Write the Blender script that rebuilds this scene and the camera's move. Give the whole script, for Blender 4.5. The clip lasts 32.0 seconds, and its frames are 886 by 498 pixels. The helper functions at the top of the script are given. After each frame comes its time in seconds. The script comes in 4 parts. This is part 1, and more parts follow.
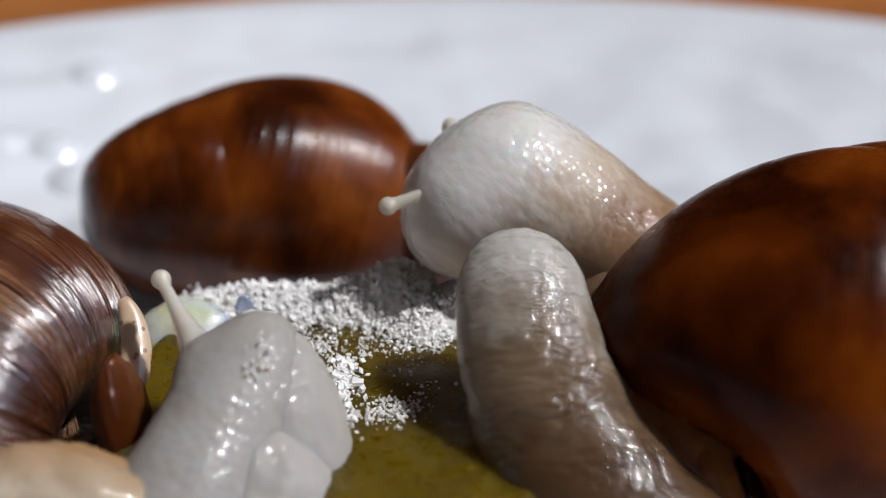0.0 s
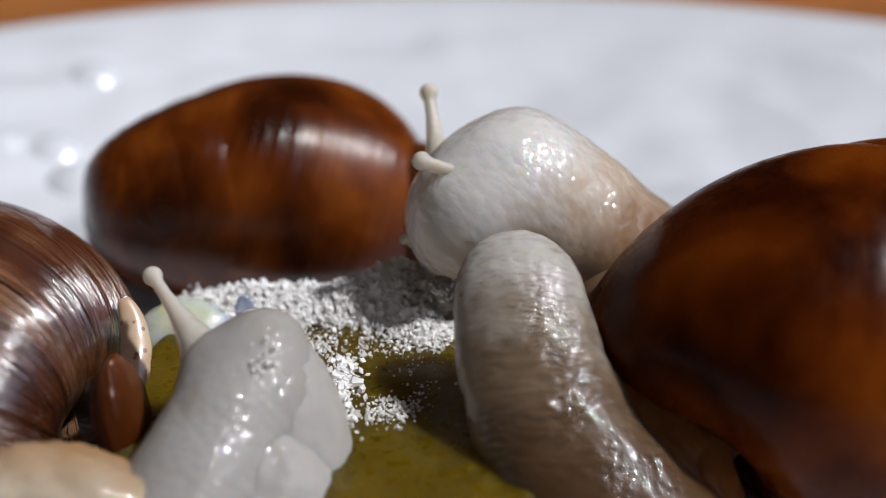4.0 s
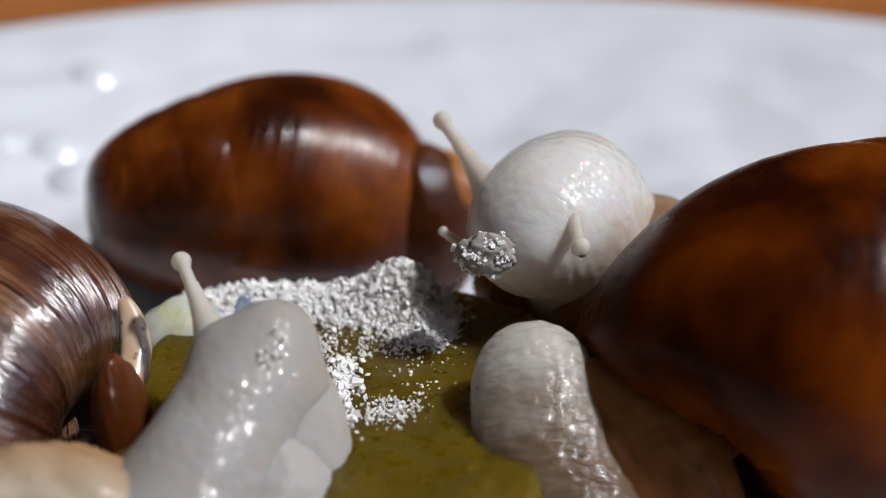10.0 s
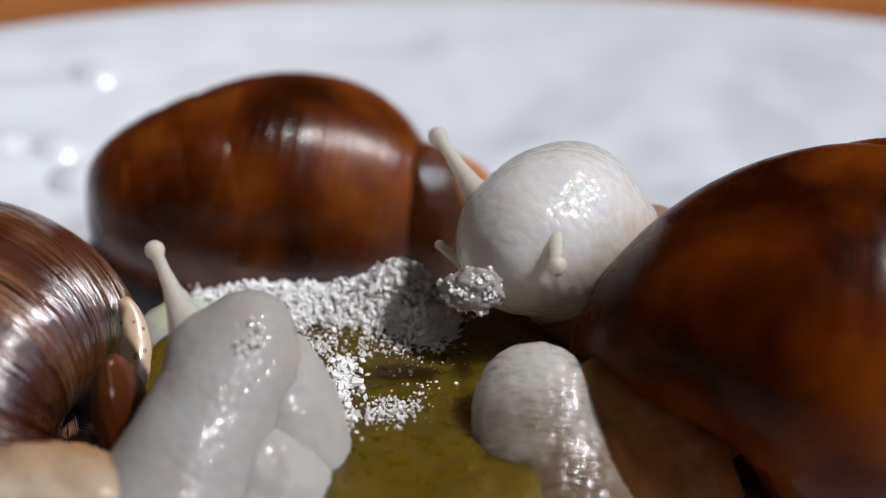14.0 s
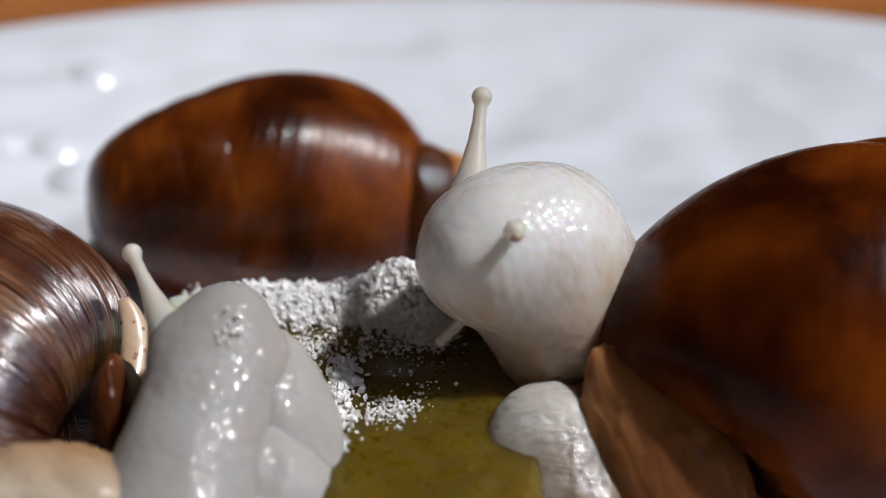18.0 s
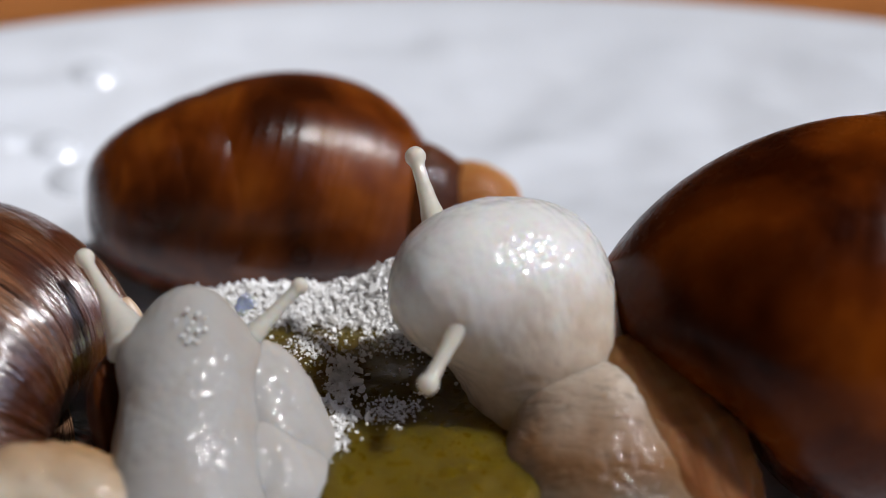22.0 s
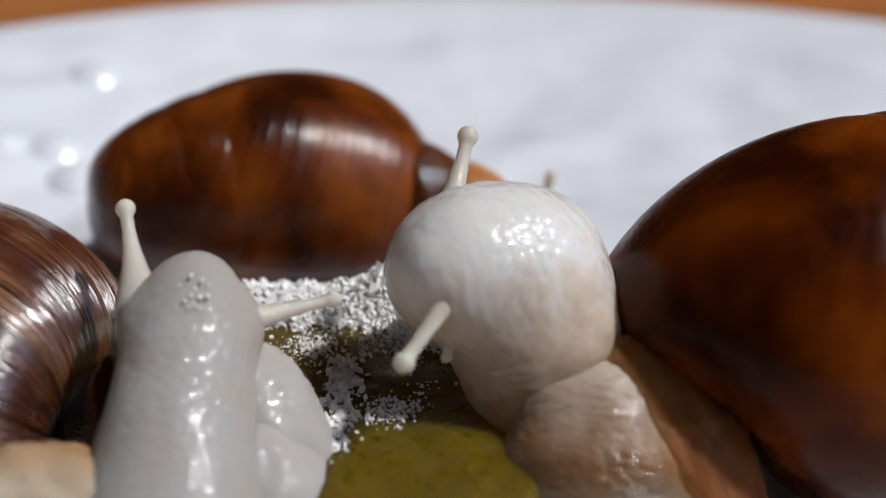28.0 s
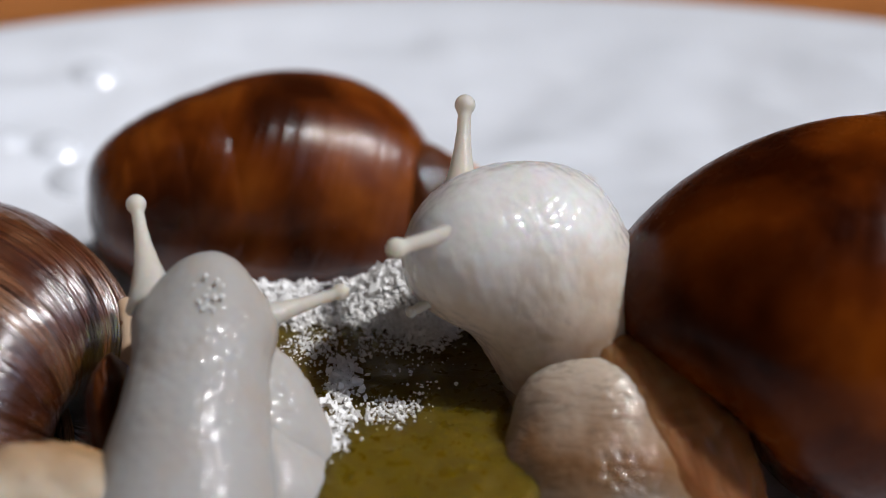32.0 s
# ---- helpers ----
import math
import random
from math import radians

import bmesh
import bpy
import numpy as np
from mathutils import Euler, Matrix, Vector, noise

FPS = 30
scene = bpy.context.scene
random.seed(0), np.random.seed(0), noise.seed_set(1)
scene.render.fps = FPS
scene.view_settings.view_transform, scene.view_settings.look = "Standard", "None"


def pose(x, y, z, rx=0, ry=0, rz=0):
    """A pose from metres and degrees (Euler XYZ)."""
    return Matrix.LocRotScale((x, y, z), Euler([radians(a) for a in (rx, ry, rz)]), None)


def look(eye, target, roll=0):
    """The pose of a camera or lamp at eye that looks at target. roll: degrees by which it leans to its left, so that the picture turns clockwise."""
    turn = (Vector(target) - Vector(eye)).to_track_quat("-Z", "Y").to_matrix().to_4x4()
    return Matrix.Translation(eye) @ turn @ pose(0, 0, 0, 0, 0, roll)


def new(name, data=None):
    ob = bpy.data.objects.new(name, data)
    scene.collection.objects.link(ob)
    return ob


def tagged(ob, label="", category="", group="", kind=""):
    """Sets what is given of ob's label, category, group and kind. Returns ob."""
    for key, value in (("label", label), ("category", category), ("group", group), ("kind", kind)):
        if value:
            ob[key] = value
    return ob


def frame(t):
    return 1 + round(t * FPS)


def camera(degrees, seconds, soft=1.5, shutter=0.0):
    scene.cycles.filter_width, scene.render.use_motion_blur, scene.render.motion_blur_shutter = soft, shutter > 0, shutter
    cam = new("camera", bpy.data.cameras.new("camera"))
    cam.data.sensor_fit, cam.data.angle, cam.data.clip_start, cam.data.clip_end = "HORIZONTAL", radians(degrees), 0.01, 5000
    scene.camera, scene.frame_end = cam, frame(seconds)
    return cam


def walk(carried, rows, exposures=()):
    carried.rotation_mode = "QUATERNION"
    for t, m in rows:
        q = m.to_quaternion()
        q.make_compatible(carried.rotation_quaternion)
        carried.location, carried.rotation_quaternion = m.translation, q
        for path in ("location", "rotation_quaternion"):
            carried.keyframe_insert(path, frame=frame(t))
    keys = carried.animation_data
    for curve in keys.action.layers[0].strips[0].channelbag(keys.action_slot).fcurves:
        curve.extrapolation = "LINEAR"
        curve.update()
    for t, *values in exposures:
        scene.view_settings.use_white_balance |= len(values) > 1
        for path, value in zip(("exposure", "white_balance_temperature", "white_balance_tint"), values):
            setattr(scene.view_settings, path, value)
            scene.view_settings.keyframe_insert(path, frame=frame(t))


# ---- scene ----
cam = camera(40, 32.0, soft=0.9)
EYE = pose(0, -0.118, 0.075, 65, 0, 0)
walk(cam, [(0, EYE), (32, EYE)], [(0, -0.06, 6200, 10), (32, -0.06, 6200, 10)])
# a close-up lens: only a thin slab is sharp
cam.data.dof.use_dof = True
cam.data.dof.focus_distance = 0.120
cam.data.dof.aperture_fstop = 13.0

# ---- light ----
SUN = Vector((0.56, -0.10, 0.82)).normalized()
world = bpy.data.worlds.new("sky")
scene.world = world
world.use_nodes = True
wt = world.node_tree
sky = wt.nodes.new("ShaderNodeTexSky")
sky.sky_type = "NISHITA"
sky.sun_disc = False
sky.sun_elevation = math.asin(SUN.z)
sky.sun_rotation = math.atan2(SUN.x, SUN.y)
wt.links.new(sky.outputs[0], wt.nodes["Background"].inputs[0])
wt.nodes["Background"].inputs[1].default_value = 0.19
sun = new("sun", bpy.data.lights.new("sun", "SUN"))
sun.data.energy = 3.3
sun.data.angle = radians(3.5)
sun.data.color = (1.0, 0.97, 0.93)
sun.matrix_world = look(SUN * 1.0, (0, 0, 0))


# ---- materials ----
class Nodes:
    """A material's node tree, with short ways to add and join nodes."""

    def __init__(self, name):
        self.mat = bpy.data.materials.new(name)
        self.mat.use_nodes = True
        self.t = self.mat.node_tree
        self.bsdf = self.t.nodes["Principled BSDF"]

    def add(self, kind, **values):
        n = self.t.nodes.new("ShaderNode" + kind)
        for k, v in values.items():
            n.inputs[k.replace("_", " ")].default_value = v
        return n

    def link(self, a, b):
        self.t.links.new(a, b)

    def coords(self, which="Object", scale=(1, 1, 1)):
        c = self.add("TexCoord")
        m = self.add("Mapping")
        m.inputs["Scale"].default_value = scale
        self.link(c.outputs[which], m.inputs["Vector"])
        return m.outputs["Vector"]

    def noise(self, vec, scale, detail=4.0, rough=0.55, distort=0.0):
        n = self.add("TexNoise", Scale=scale, Detail=detail, Roughness=rough, Distortion=distort)
        self.link(vec, n.inputs["Vector"])
        return n.outputs["Fac"]

    def cells(self, vec, scale, feature="F1"):
        n = self.add("TexVoronoi", Scale=scale)
        n.feature = feature
        self.link(vec, n.inputs["Vector"])
        return n.outputs["Distance"]

    def ramp(self, fac, stops):
        r = self.add("ValToRGB")
        while len(r.color_ramp.elements) < len(stops):
            r.color_ramp.elements.new(0.5)
        for e, (p, c) in zip(r.color_ramp.elements, stops):
            e.position = p
            e.color = (*c, 1)
        self.link(fac, r.inputs["Fac"])
        return r.outputs["Color"]

    def mix(self, fac, a, b, blend="MIX"):
        m = self.t.nodes.new("ShaderNodeMix")
        m.data_type = "RGBA"
        m.blend_type = blend
        for s, v in ((m.inputs[0], fac), (m.inputs[6], a), (m.inputs[7], b)):
            if isinstance(v, (int, float)):
                s.default_value = v
            elif isinstance(v, tuple):
                s.default_value = (*v, 1)
            else:
                self.link(v, s)
        return m.outputs[2]

    def math(self, op, a, b=0.0):
        m = self.add("Math")
        m.operation = op
        for s, v in ((m.inputs[0], a), (m.inputs[1], b)):
            if isinstance(v, (int, float)):
                s.default_value = v
            else:
                self.link(v, s)
        return m.outputs[0]

    def bump(self, height, strength, distance, after=None):
        b = self.add("Bump", Strength=strength, Distance=distance)
        self.link(height, b.inputs["Height"])
        if after is not None:
            self.link(after, b.inputs["Normal"])
        return b.outputs["Normal"]

    def glow_through(self, share, color):
        """Lets some of the light that falls on the far side of a thin or clear body come through."""
        tr = self.add("BsdfTranslucent")
        tr.inputs["Color"].default_value = (*color, 1)
        mixer = self.add("MixShader")
        mixer.inputs[0].default_value = share
        out = self.t.nodes["Material Output"]
        self.link(self.bsdf.outputs[0], mixer.inputs[1])
        self.link(tr.outputs[0], mixer.inputs[2])
        self.link(mixer.outputs[0], out.inputs["Surface"])

    def finish(self, color=None, rough=None, normal=None, **values):
        for key, v in (("Base Color", color), ("Roughness", rough), ("Normal", normal)):
            if v is None:
                continue
            if isinstance(v, (int, float)):
                self.bsdf.inputs[key].default_value = v
            elif isinstance(v, tuple):
                self.bsdf.inputs[key].default_value = (*v, 1)
            else:
                self.link(v, self.bsdf.inputs[key])
        for k, v in values.items():
            self.bsdf.inputs[k.replace("_", " ")].default_value = v
        return self.mat


def skin_material(name, back, flank, sole, wrinkle=0.5, ring=0.0, span=0.008, clear=0.22, wet=1.0, beads=0.0002, blotch=0.18, stops=(0.30, 0.60, 0.86), axis="Y"):
    """Wet pale snail skin: light on the back (local +y, or another axis), tanner down the flanks to the sole, with
    wrinkles and glinting tubercles. On the large snail these tones also carry painted shade.
    """
    n = Nodes(name)
    vec = n.coords()
    sep = n.add("SeparateXYZ")
    n.link(vec, sep.inputs[0])
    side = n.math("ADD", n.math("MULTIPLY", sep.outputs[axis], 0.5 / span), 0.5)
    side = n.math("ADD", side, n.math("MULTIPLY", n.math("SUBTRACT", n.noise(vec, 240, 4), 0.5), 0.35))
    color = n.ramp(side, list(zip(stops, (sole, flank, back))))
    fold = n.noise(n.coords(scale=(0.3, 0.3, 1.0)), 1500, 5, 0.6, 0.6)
    # the shade inside the wrinkles is painted in as darker colour
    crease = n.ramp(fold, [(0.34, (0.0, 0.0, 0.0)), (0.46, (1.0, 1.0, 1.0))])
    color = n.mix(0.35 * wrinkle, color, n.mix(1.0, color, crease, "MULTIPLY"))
    stain = n.ramp(n.noise(vec, 170, 3, 0.5), [(0.52, (0.0, 0.0, 0.0)), (0.72, (1.0, 1.0, 1.0))])
    color = n.mix(n.math("MULTIPLY", stain, blotch), color, sole)
    # each piece of the body carries its own tubercles
    info = n.add("ObjectInfo")
    shift = n.add("CombineXYZ")
    n.link(info.outputs["Random"], shift.inputs["X"])
    n.link(n.math("MULTIPLY", info.outputs["Random"], 0.37), shift.inputs["Z"])
    own = n.add("VectorMath")
    n.link(vec, own.inputs[0])
    n.link(shift.outputs[0], own.inputs[1])
    dist = n.cells(own.outputs[0], 900)
    tub = n.math("SUBTRACT", 1.0, n.math("MULTIPLY", dist, dist))
    normal = n.bump(fold, wrinkle, 0.00022)
    normal = n.bump(tub, 0.12, 0.0003, normal)
    if ring:
        wave = n.add("TexWave", Scale=ring, Distortion=4.0, Detail=3.0)
        wave.bands_direction = "Z"
        n.link(vec, wave.inputs["Vector"])
        normal = n.bump(wave.outputs["Fac"], 0.08, 0.0003, normal)
    # the slime film alone shows every tubercle as a glint
    film = n.bump(tub, 1.0, beads, n.bump(fold, wrinkle * 0.5, 0.0003))
    n.link(film, n.bsdf.inputs["Coat Normal"])
    mat = n.finish(color, 0.45, normal, Specular_IOR_Level=0.12, Coat_Weight=wet, Coat_Roughness=0.06, Coat_IOR=1.7,
                   Subsurface_Weight=0.9, Subsurface_Scale=0.0014)
    n.bsdf.inputs["Subsurface Radius"].default_value = (1.0, 0.75, 0.55)
    n.glow_through(clear, tuple(0.5 * (p + q) for p, q in zip(back, flank)))
    return mat


def flank_material():
    """Half-clear body wall under the shell: pale tan above (local +z), orange-brown below, finely creased, with the
    shell's shade in the colour.
    """
    n = Nodes("shaded_flank_skin")
    vec = n.coords()
    sep = n.add("SeparateXYZ")
    n.link(vec, sep.inputs[0])
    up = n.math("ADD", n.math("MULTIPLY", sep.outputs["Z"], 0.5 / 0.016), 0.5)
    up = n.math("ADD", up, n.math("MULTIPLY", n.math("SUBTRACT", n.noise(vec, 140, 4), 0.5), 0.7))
    # browns kept dark: the shade under the shell is painted in
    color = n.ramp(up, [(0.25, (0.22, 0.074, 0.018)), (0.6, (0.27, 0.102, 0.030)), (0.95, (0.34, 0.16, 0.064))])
    fold = n.noise(n.coords(scale=(1.0, 0.4, 0.25)), 900, 5, 0.6, 0.5)
    # creases get their shade as darker colour too
    color = n.mix(0.3, color, n.mix(1.0, color, n.ramp(fold, [(0.3, (0.3, 0.25, 0.2)), (0.5, (1.0, 1.0, 1.0))]), "MULTIPLY"))
    n.bsdf.inputs["Subsurface Radius"].default_value = (1.0, 0.4, 0.15)
    return n.finish(color, 0.5, n.bump(fold, 0.6, 0.0004), Specular_IOR_Level=0.2, Coat_Weight=0.25, Coat_Roughness=0.2,
                    Subsurface_Weight=0.8, Subsurface_Scale=0.006)


def shell_material(name, dark, mid, pale, gloss=0.26, streak=1.0, bands_per=100, film=0.0, ribs=0.3, shine=0.4, wet=1.6):
    """Brown horny shell, streaked along its growth lines; u runs along the spiral, v across it."""
    n = Nodes(name)
    obj = n.coords()
    bands = n.noise(n.coords("UV", (bands_per, 1.3, 1)), 1.0, 4, 0.6, 0.5)
    patch = n.noise(obj, 75, 3, 0.5, 0.3)
    color = n.ramp(n.mix(1 - 0.28 * streak, bands, patch), [(0.36, dark), (0.51, mid), (0.69, pale)])
    fine = n.noise(n.coords("UV", (750, 1.2, 1)), 1.0, 4, 0.7, 0.2)
    color = n.mix(n.math("MULTIPLY", n.ramp(fine, [(0.45, (0, 0, 0)), (0.7, (1, 1, 1))]), min(1.0, 0.35 * streak)), color, dark)
    uv = n.add("TexCoord")
    sep = n.add("SeparateXYZ")
    n.link(uv.outputs["UV"], sep.inputs[0])
    # the newest strip of shell along the mouth is thin and pale
    lip = n.ramp(sep.outputs["X"], [(0.975, (0, 0, 0)), (1.0, (1, 1, 1))])
    color = n.mix(n.math("MULTIPLY", lip, 0.6), color, pale)
    ridge = n.noise(n.coords("UV", (1200, 3.0, 1)), 1.0, 4, 0.6, 0.15)
    normal = n.bump(ridge, ribs, 0.0006)
    broad = n.noise(n.coords("UV", (260, 1.5, 1)), 1.0, 3, 0.5, 0.2)
    normal = n.bump(broad, ribs, 0.0016, normal)
    normal = n.bump(n.noise(obj, 420, 3), 0.10, 0.0005, normal)
    n.link(normal, n.bsdf.inputs["Coat Normal"])
    rough = n.ramp(n.noise(obj, 500, 3), [(0.3, (gloss - 0.05,) * 3), (0.7, (gloss + 0.12,) * 3)])
    return n.finish(color, rough, normal, Specular_IOR_Level=shine, Coat_Weight=film,
                    Coat_Roughness=gloss + 0.06, Coat_IOR=wet)


def plate_material():
    n = Nodes("glazed_porcelain")
    vec = n.coords()
    color = n.ramp(n.noise(vec, 22, 4), [(0.3, (0.71, 0.735, 0.79)), (0.7, (0.79, 0.81, 0.86))])
    normal = n.bump(n.noise(vec, 160, 3), 0.10, 0.0008)
    return n.finish(color, n.ramp(n.noise(vec, 60, 3), [(0.3, (0.10,) * 3), (0.7, (0.2,) * 3)]), normal,
                    Specular_IOR_Level=0.55, Coat_Weight=0.4, Coat_Roughness=0.08)


def wood_material():
    n = Nodes("orange_wood")
    vec = n.coords(scale=(1, 9, 9))
    grain = n.noise(vec, 14, 6, 0.6, 1.2)
    color = n.ramp(grain, [(0.3, (0.22, 0.07, 0.015)), (0.6, (0.46, 0.17, 0.045)), (0.8, (0.55, 0.24, 0.08))])
    return n.finish(color, 0.42, n.bump(grain, 0.2, 0.0006))


def fruit_material(name, a, b, c):
    n = Nodes(name)
    vec = n.coords()
    color = n.ramp(n.noise(vec, 130, 5, 0.6), [(0.32, a), (0.55, b), (0.75, c)])
    normal = n.bump(n.noise(vec, 900, 4, 0.6), 0.35, 0.0005)
    normal = n.bump(n.cells(vec, 420), 0.2, 0.0006, normal)
    mat = n.finish(color, n.ramp(n.noise(vec, 700, 3), [(0.35, (0.22,) * 3), (0.65, (0.5,) * 3)]), normal,
                   Subsurface_Weight=1.0, Subsurface_Scale=0.02, Coat_Weight=0.1, Coat_Roughness=0.2)
    n.bsdf.inputs["Subsurface Radius"].default_value = (1.0, 0.8, 0.1)
    return mat


def chalk_material(name, lo, hi):
    n = Nodes(name)
    info = n.add("NewGeometry")
    spread = n.ramp(info.outputs["Random Per Island"], [(0.0, lo), (0.35, hi), (1.0, (0.95, 0.95, 0.95))])
    grain = n.noise(n.coords(), 2600, 3)
    color = n.mix(0.25, spread, n.ramp(grain, [(0.3, lo), (0.7, hi)]))
    return n.finish(color, 0.85, n.bump(grain, 0.4, 0.0001))


def plain_material(name, color, rough, **values):
    n = Nodes(name)
    k = n.noise(n.coords(), 1500, 2)
    shade = n.ramp(k, [(0.3, tuple(c * 0.82 for c in color)), (0.7, color)])
    return n.finish(shade, rough, None, **values)


# head: tan below, deepened with painted shade from head and shell
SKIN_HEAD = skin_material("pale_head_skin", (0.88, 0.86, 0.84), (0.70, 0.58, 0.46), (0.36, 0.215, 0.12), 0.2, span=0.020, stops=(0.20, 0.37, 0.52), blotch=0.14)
# pieces nearer the shell are browner: its shade is painted into their tones
NECK_SKINS = []
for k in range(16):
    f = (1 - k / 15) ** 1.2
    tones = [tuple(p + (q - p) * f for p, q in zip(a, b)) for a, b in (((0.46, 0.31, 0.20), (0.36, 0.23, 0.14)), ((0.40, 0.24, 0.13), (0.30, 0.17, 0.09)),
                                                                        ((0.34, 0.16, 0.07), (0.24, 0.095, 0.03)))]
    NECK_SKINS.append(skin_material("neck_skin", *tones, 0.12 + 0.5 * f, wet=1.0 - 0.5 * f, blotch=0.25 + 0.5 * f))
SKIN_SMOOTH = skin_material("pale_smooth_skin", (0.46, 0.445, 0.43), (0.44, 0.41, 0.375), (0.44, 0.27, 0.13), 0.10, wet=0.3, beads=0.00018)
SKIN_FOLD = skin_material("pale_fold_skin", (0.50, 0.48, 0.46), (0.49, 0.46, 0.43), (0.48, 0.40, 0.32), 0.12, wet=0.2, beads=0.00018)
# fold: the shell's shade on its lower part is put into the colour
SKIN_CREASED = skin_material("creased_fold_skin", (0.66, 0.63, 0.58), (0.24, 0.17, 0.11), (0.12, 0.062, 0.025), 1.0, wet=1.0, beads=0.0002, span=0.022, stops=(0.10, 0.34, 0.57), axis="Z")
# foot: tan and cream, its lower tones darkened to stand for shade
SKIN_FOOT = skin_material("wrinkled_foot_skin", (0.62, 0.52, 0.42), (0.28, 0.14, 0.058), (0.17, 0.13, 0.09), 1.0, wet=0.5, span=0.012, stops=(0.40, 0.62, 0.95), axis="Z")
SKIN_TENTACLE = skin_material("tentacle_skin", (0.84, 0.80, 0.73), (0.82, 0.77, 0.69), (0.80, 0.73, 0.64), 0.15, clear=0.4)
MANTLE = skin_material("orange_mantle", (0.62, 0.34, 0.15), (0.55, 0.26, 0.09), (0.42, 0.17, 0.05), 0.4, wet=0.2)
MANTLE_BROWN = skin_material("brown_mantle", (0.20, 0.065, 0.018), (0.13, 0.035, 0.008), (0.08, 0.018, 0.003), 0.3, wet=0.3)
MANTLE_PALE = skin_material("cream_mantle", (0.42, 0.19, 0.06), (0.50, 0.31, 0.16), (0.62, 0.52, 0.40), 0.2)
SHELL_BACK = shell_material("chestnut_shell", (0.028, 0.0050, 0.0007), (0.105, 0.0210, 0.0020), (0.235, 0.062, 0.0065), 0.15, 0.3, 100, 0.6, 0.2, 0.06, 1.55)
SHELL_NEAR = shell_material("red_brown_shell", (0.024, 0.0036, 0.0003), (0.080, 0.0140, 0.0008), (0.160, 0.034, 0.002), 0.22, 0.2, 60, 0.08, 0.06, 0.06, 1.4)
SHELL_STREAK = shell_material("streaked_shell", (0.010, 0.0036, 0.0100), (0.130, 0.032, 0.0070), (0.52, 0.28, 0.15), 0.16, 2.2, 60, 1.0, 1.6, 0.4, 2.5)
FLANK_SKIN = flank_material()
PORCELAIN = plate_material()
WOOD = wood_material()
FRUIT = fruit_material("yellow_green_flesh", (0.098, 0.062, 0.0008), (0.116, 0.072, 0.0010), (0.136, 0.086, 0.002))
FRUIT_PALE = fruit_material("pale_green_edge", (0.58, 0.58, 0.36), (0.70, 0.69, 0.50), (0.78, 0.77, 0.64))
CHALK = chalk_material("chalk_white_grit", (0.74, 0.72, 0.70), (0.92, 0.91, 0.90))
CHALK_GREY = chalk_material("grey_grit", (0.22, 0.19, 0.17), (0.60, 0.57, 0.54))
PAINT = plain_material("cream_wall_paint", (0.50, 0.44, 0.38), 0.8)
FLOOR = plain_material("dark_floor_boards", (0.16, 0.09, 0.05), 0.6)
LIP = Nodes("speckled_lip")
lip_dots = LIP.ramp(LIP.cells(LIP.coords(), 900), [(0.18, (0.06, 0.035, 0.02)), (0.26, (0.72, 0.62, 0.48))])
LIP = LIP.finish(LIP.mix(LIP.noise(LIP.coords(), 300, 3), lip_dots, (0.42, 0.20, 0.08)), 0.3, None, Coat_Weight=0.6, Coat_Roughness=0.12)
EYE_DARK = plain_material("dark_eye", (0.42, 0.29, 0.18), 0.3)
SLIME = Nodes("foamy_slime").finish((0.88, 0.87, 0.85), 0.05, None, Transmission_Weight=0.08, IOR=1.4, Coat_Weight=1.0, Coat_Roughness=0.03)
WATER = Nodes("clear_slime").finish((0.95, 0.95, 0.93), 0.04, None, Transmission_Weight=1.0, IOR=1.34)


# ---- helpers for building ----
def shade_smooth(me):
    me.polygons.foreach_set("use_smooth", [True] * len(me.polygons))


def mesh_of(name, verts, faces, material, smooth=True, uvs=None):
    me = bpy.data.meshes.new(name)
    me.from_pydata(verts, [], faces)
    if smooth:
        shade_smooth(me)
    if uvs is not None:
        layer = me.uv_layers.new(name="growth")
        loops = np.empty(len(me.loops), dtype=np.int32)
        me.loops.foreach_get("vertex_index", loops)
        layer.data.foreach_set("uv", np.asarray(uvs, dtype=np.float32)[loops].ravel())
    me.materials.append(material)
    return me


def part(name, me, parent, m=None, label=""):
    ob = new(name, me)
    ob.parent = parent
    if m is not None:
        ob.matrix_basis = m
    return tagged(ob, label)


def mm(x, y, z, rx=0, ry=0, rz=0):
    """A pose from millimetres and degrees."""
    return pose(x / 1000, y / 1000, z / 1000, rx, ry, rz)


def thing(name, x, y, z, label, category, group=""):
    ob = new(name)
    ob.empty_display_size = 0.005
    ob.matrix_basis = mm(x, y, z)
    return tagged(ob, label, category, group)


def grid_mesh(name, rings, segments, place, material, uv=None):
    """A closed surface of revolution-like rings, with its poles shut; place(i, j) gives the point."""
    verts, faces = [], []
    for i in range(rings):
        for j in range(segments):
            verts.append(place(i / (rings - 1), j / segments))
    for i in range(rings - 1):
        for j in range(segments):
            k = (j + 1) % segments
            faces.append((i * segments + j, i * segments + k, (i + 1) * segments + k, (i + 1) * segments + j))
    faces.append(tuple(range(segments))[::-1])
    faces.append(tuple((rings - 1) * segments + j for j in range(segments)))
    return mesh_of(name, verts, faces, material)


def relief(p, warts, folds, seed):
    """Height in millimetres of the skin's tubercles and cross wrinkles at the point p, in millimetres."""
    z = 0.0
    if warts:
        d = noise.voronoi(p / 0.95 + Vector((seed, 0, 0)))[0][0]
        z += warts * max(0.0, 1.0 - 1.6 * d * d)
    if folds:
        q = Vector((p.x * 0.3, p.y * 0.3, p.z * 1.25 + 0.5 * noise.noise(p * 0.5)))
        z += folds * (1.0 - 2.2 * abs(noise.noise(q + Vector((0, seed, 0)))))
    return z


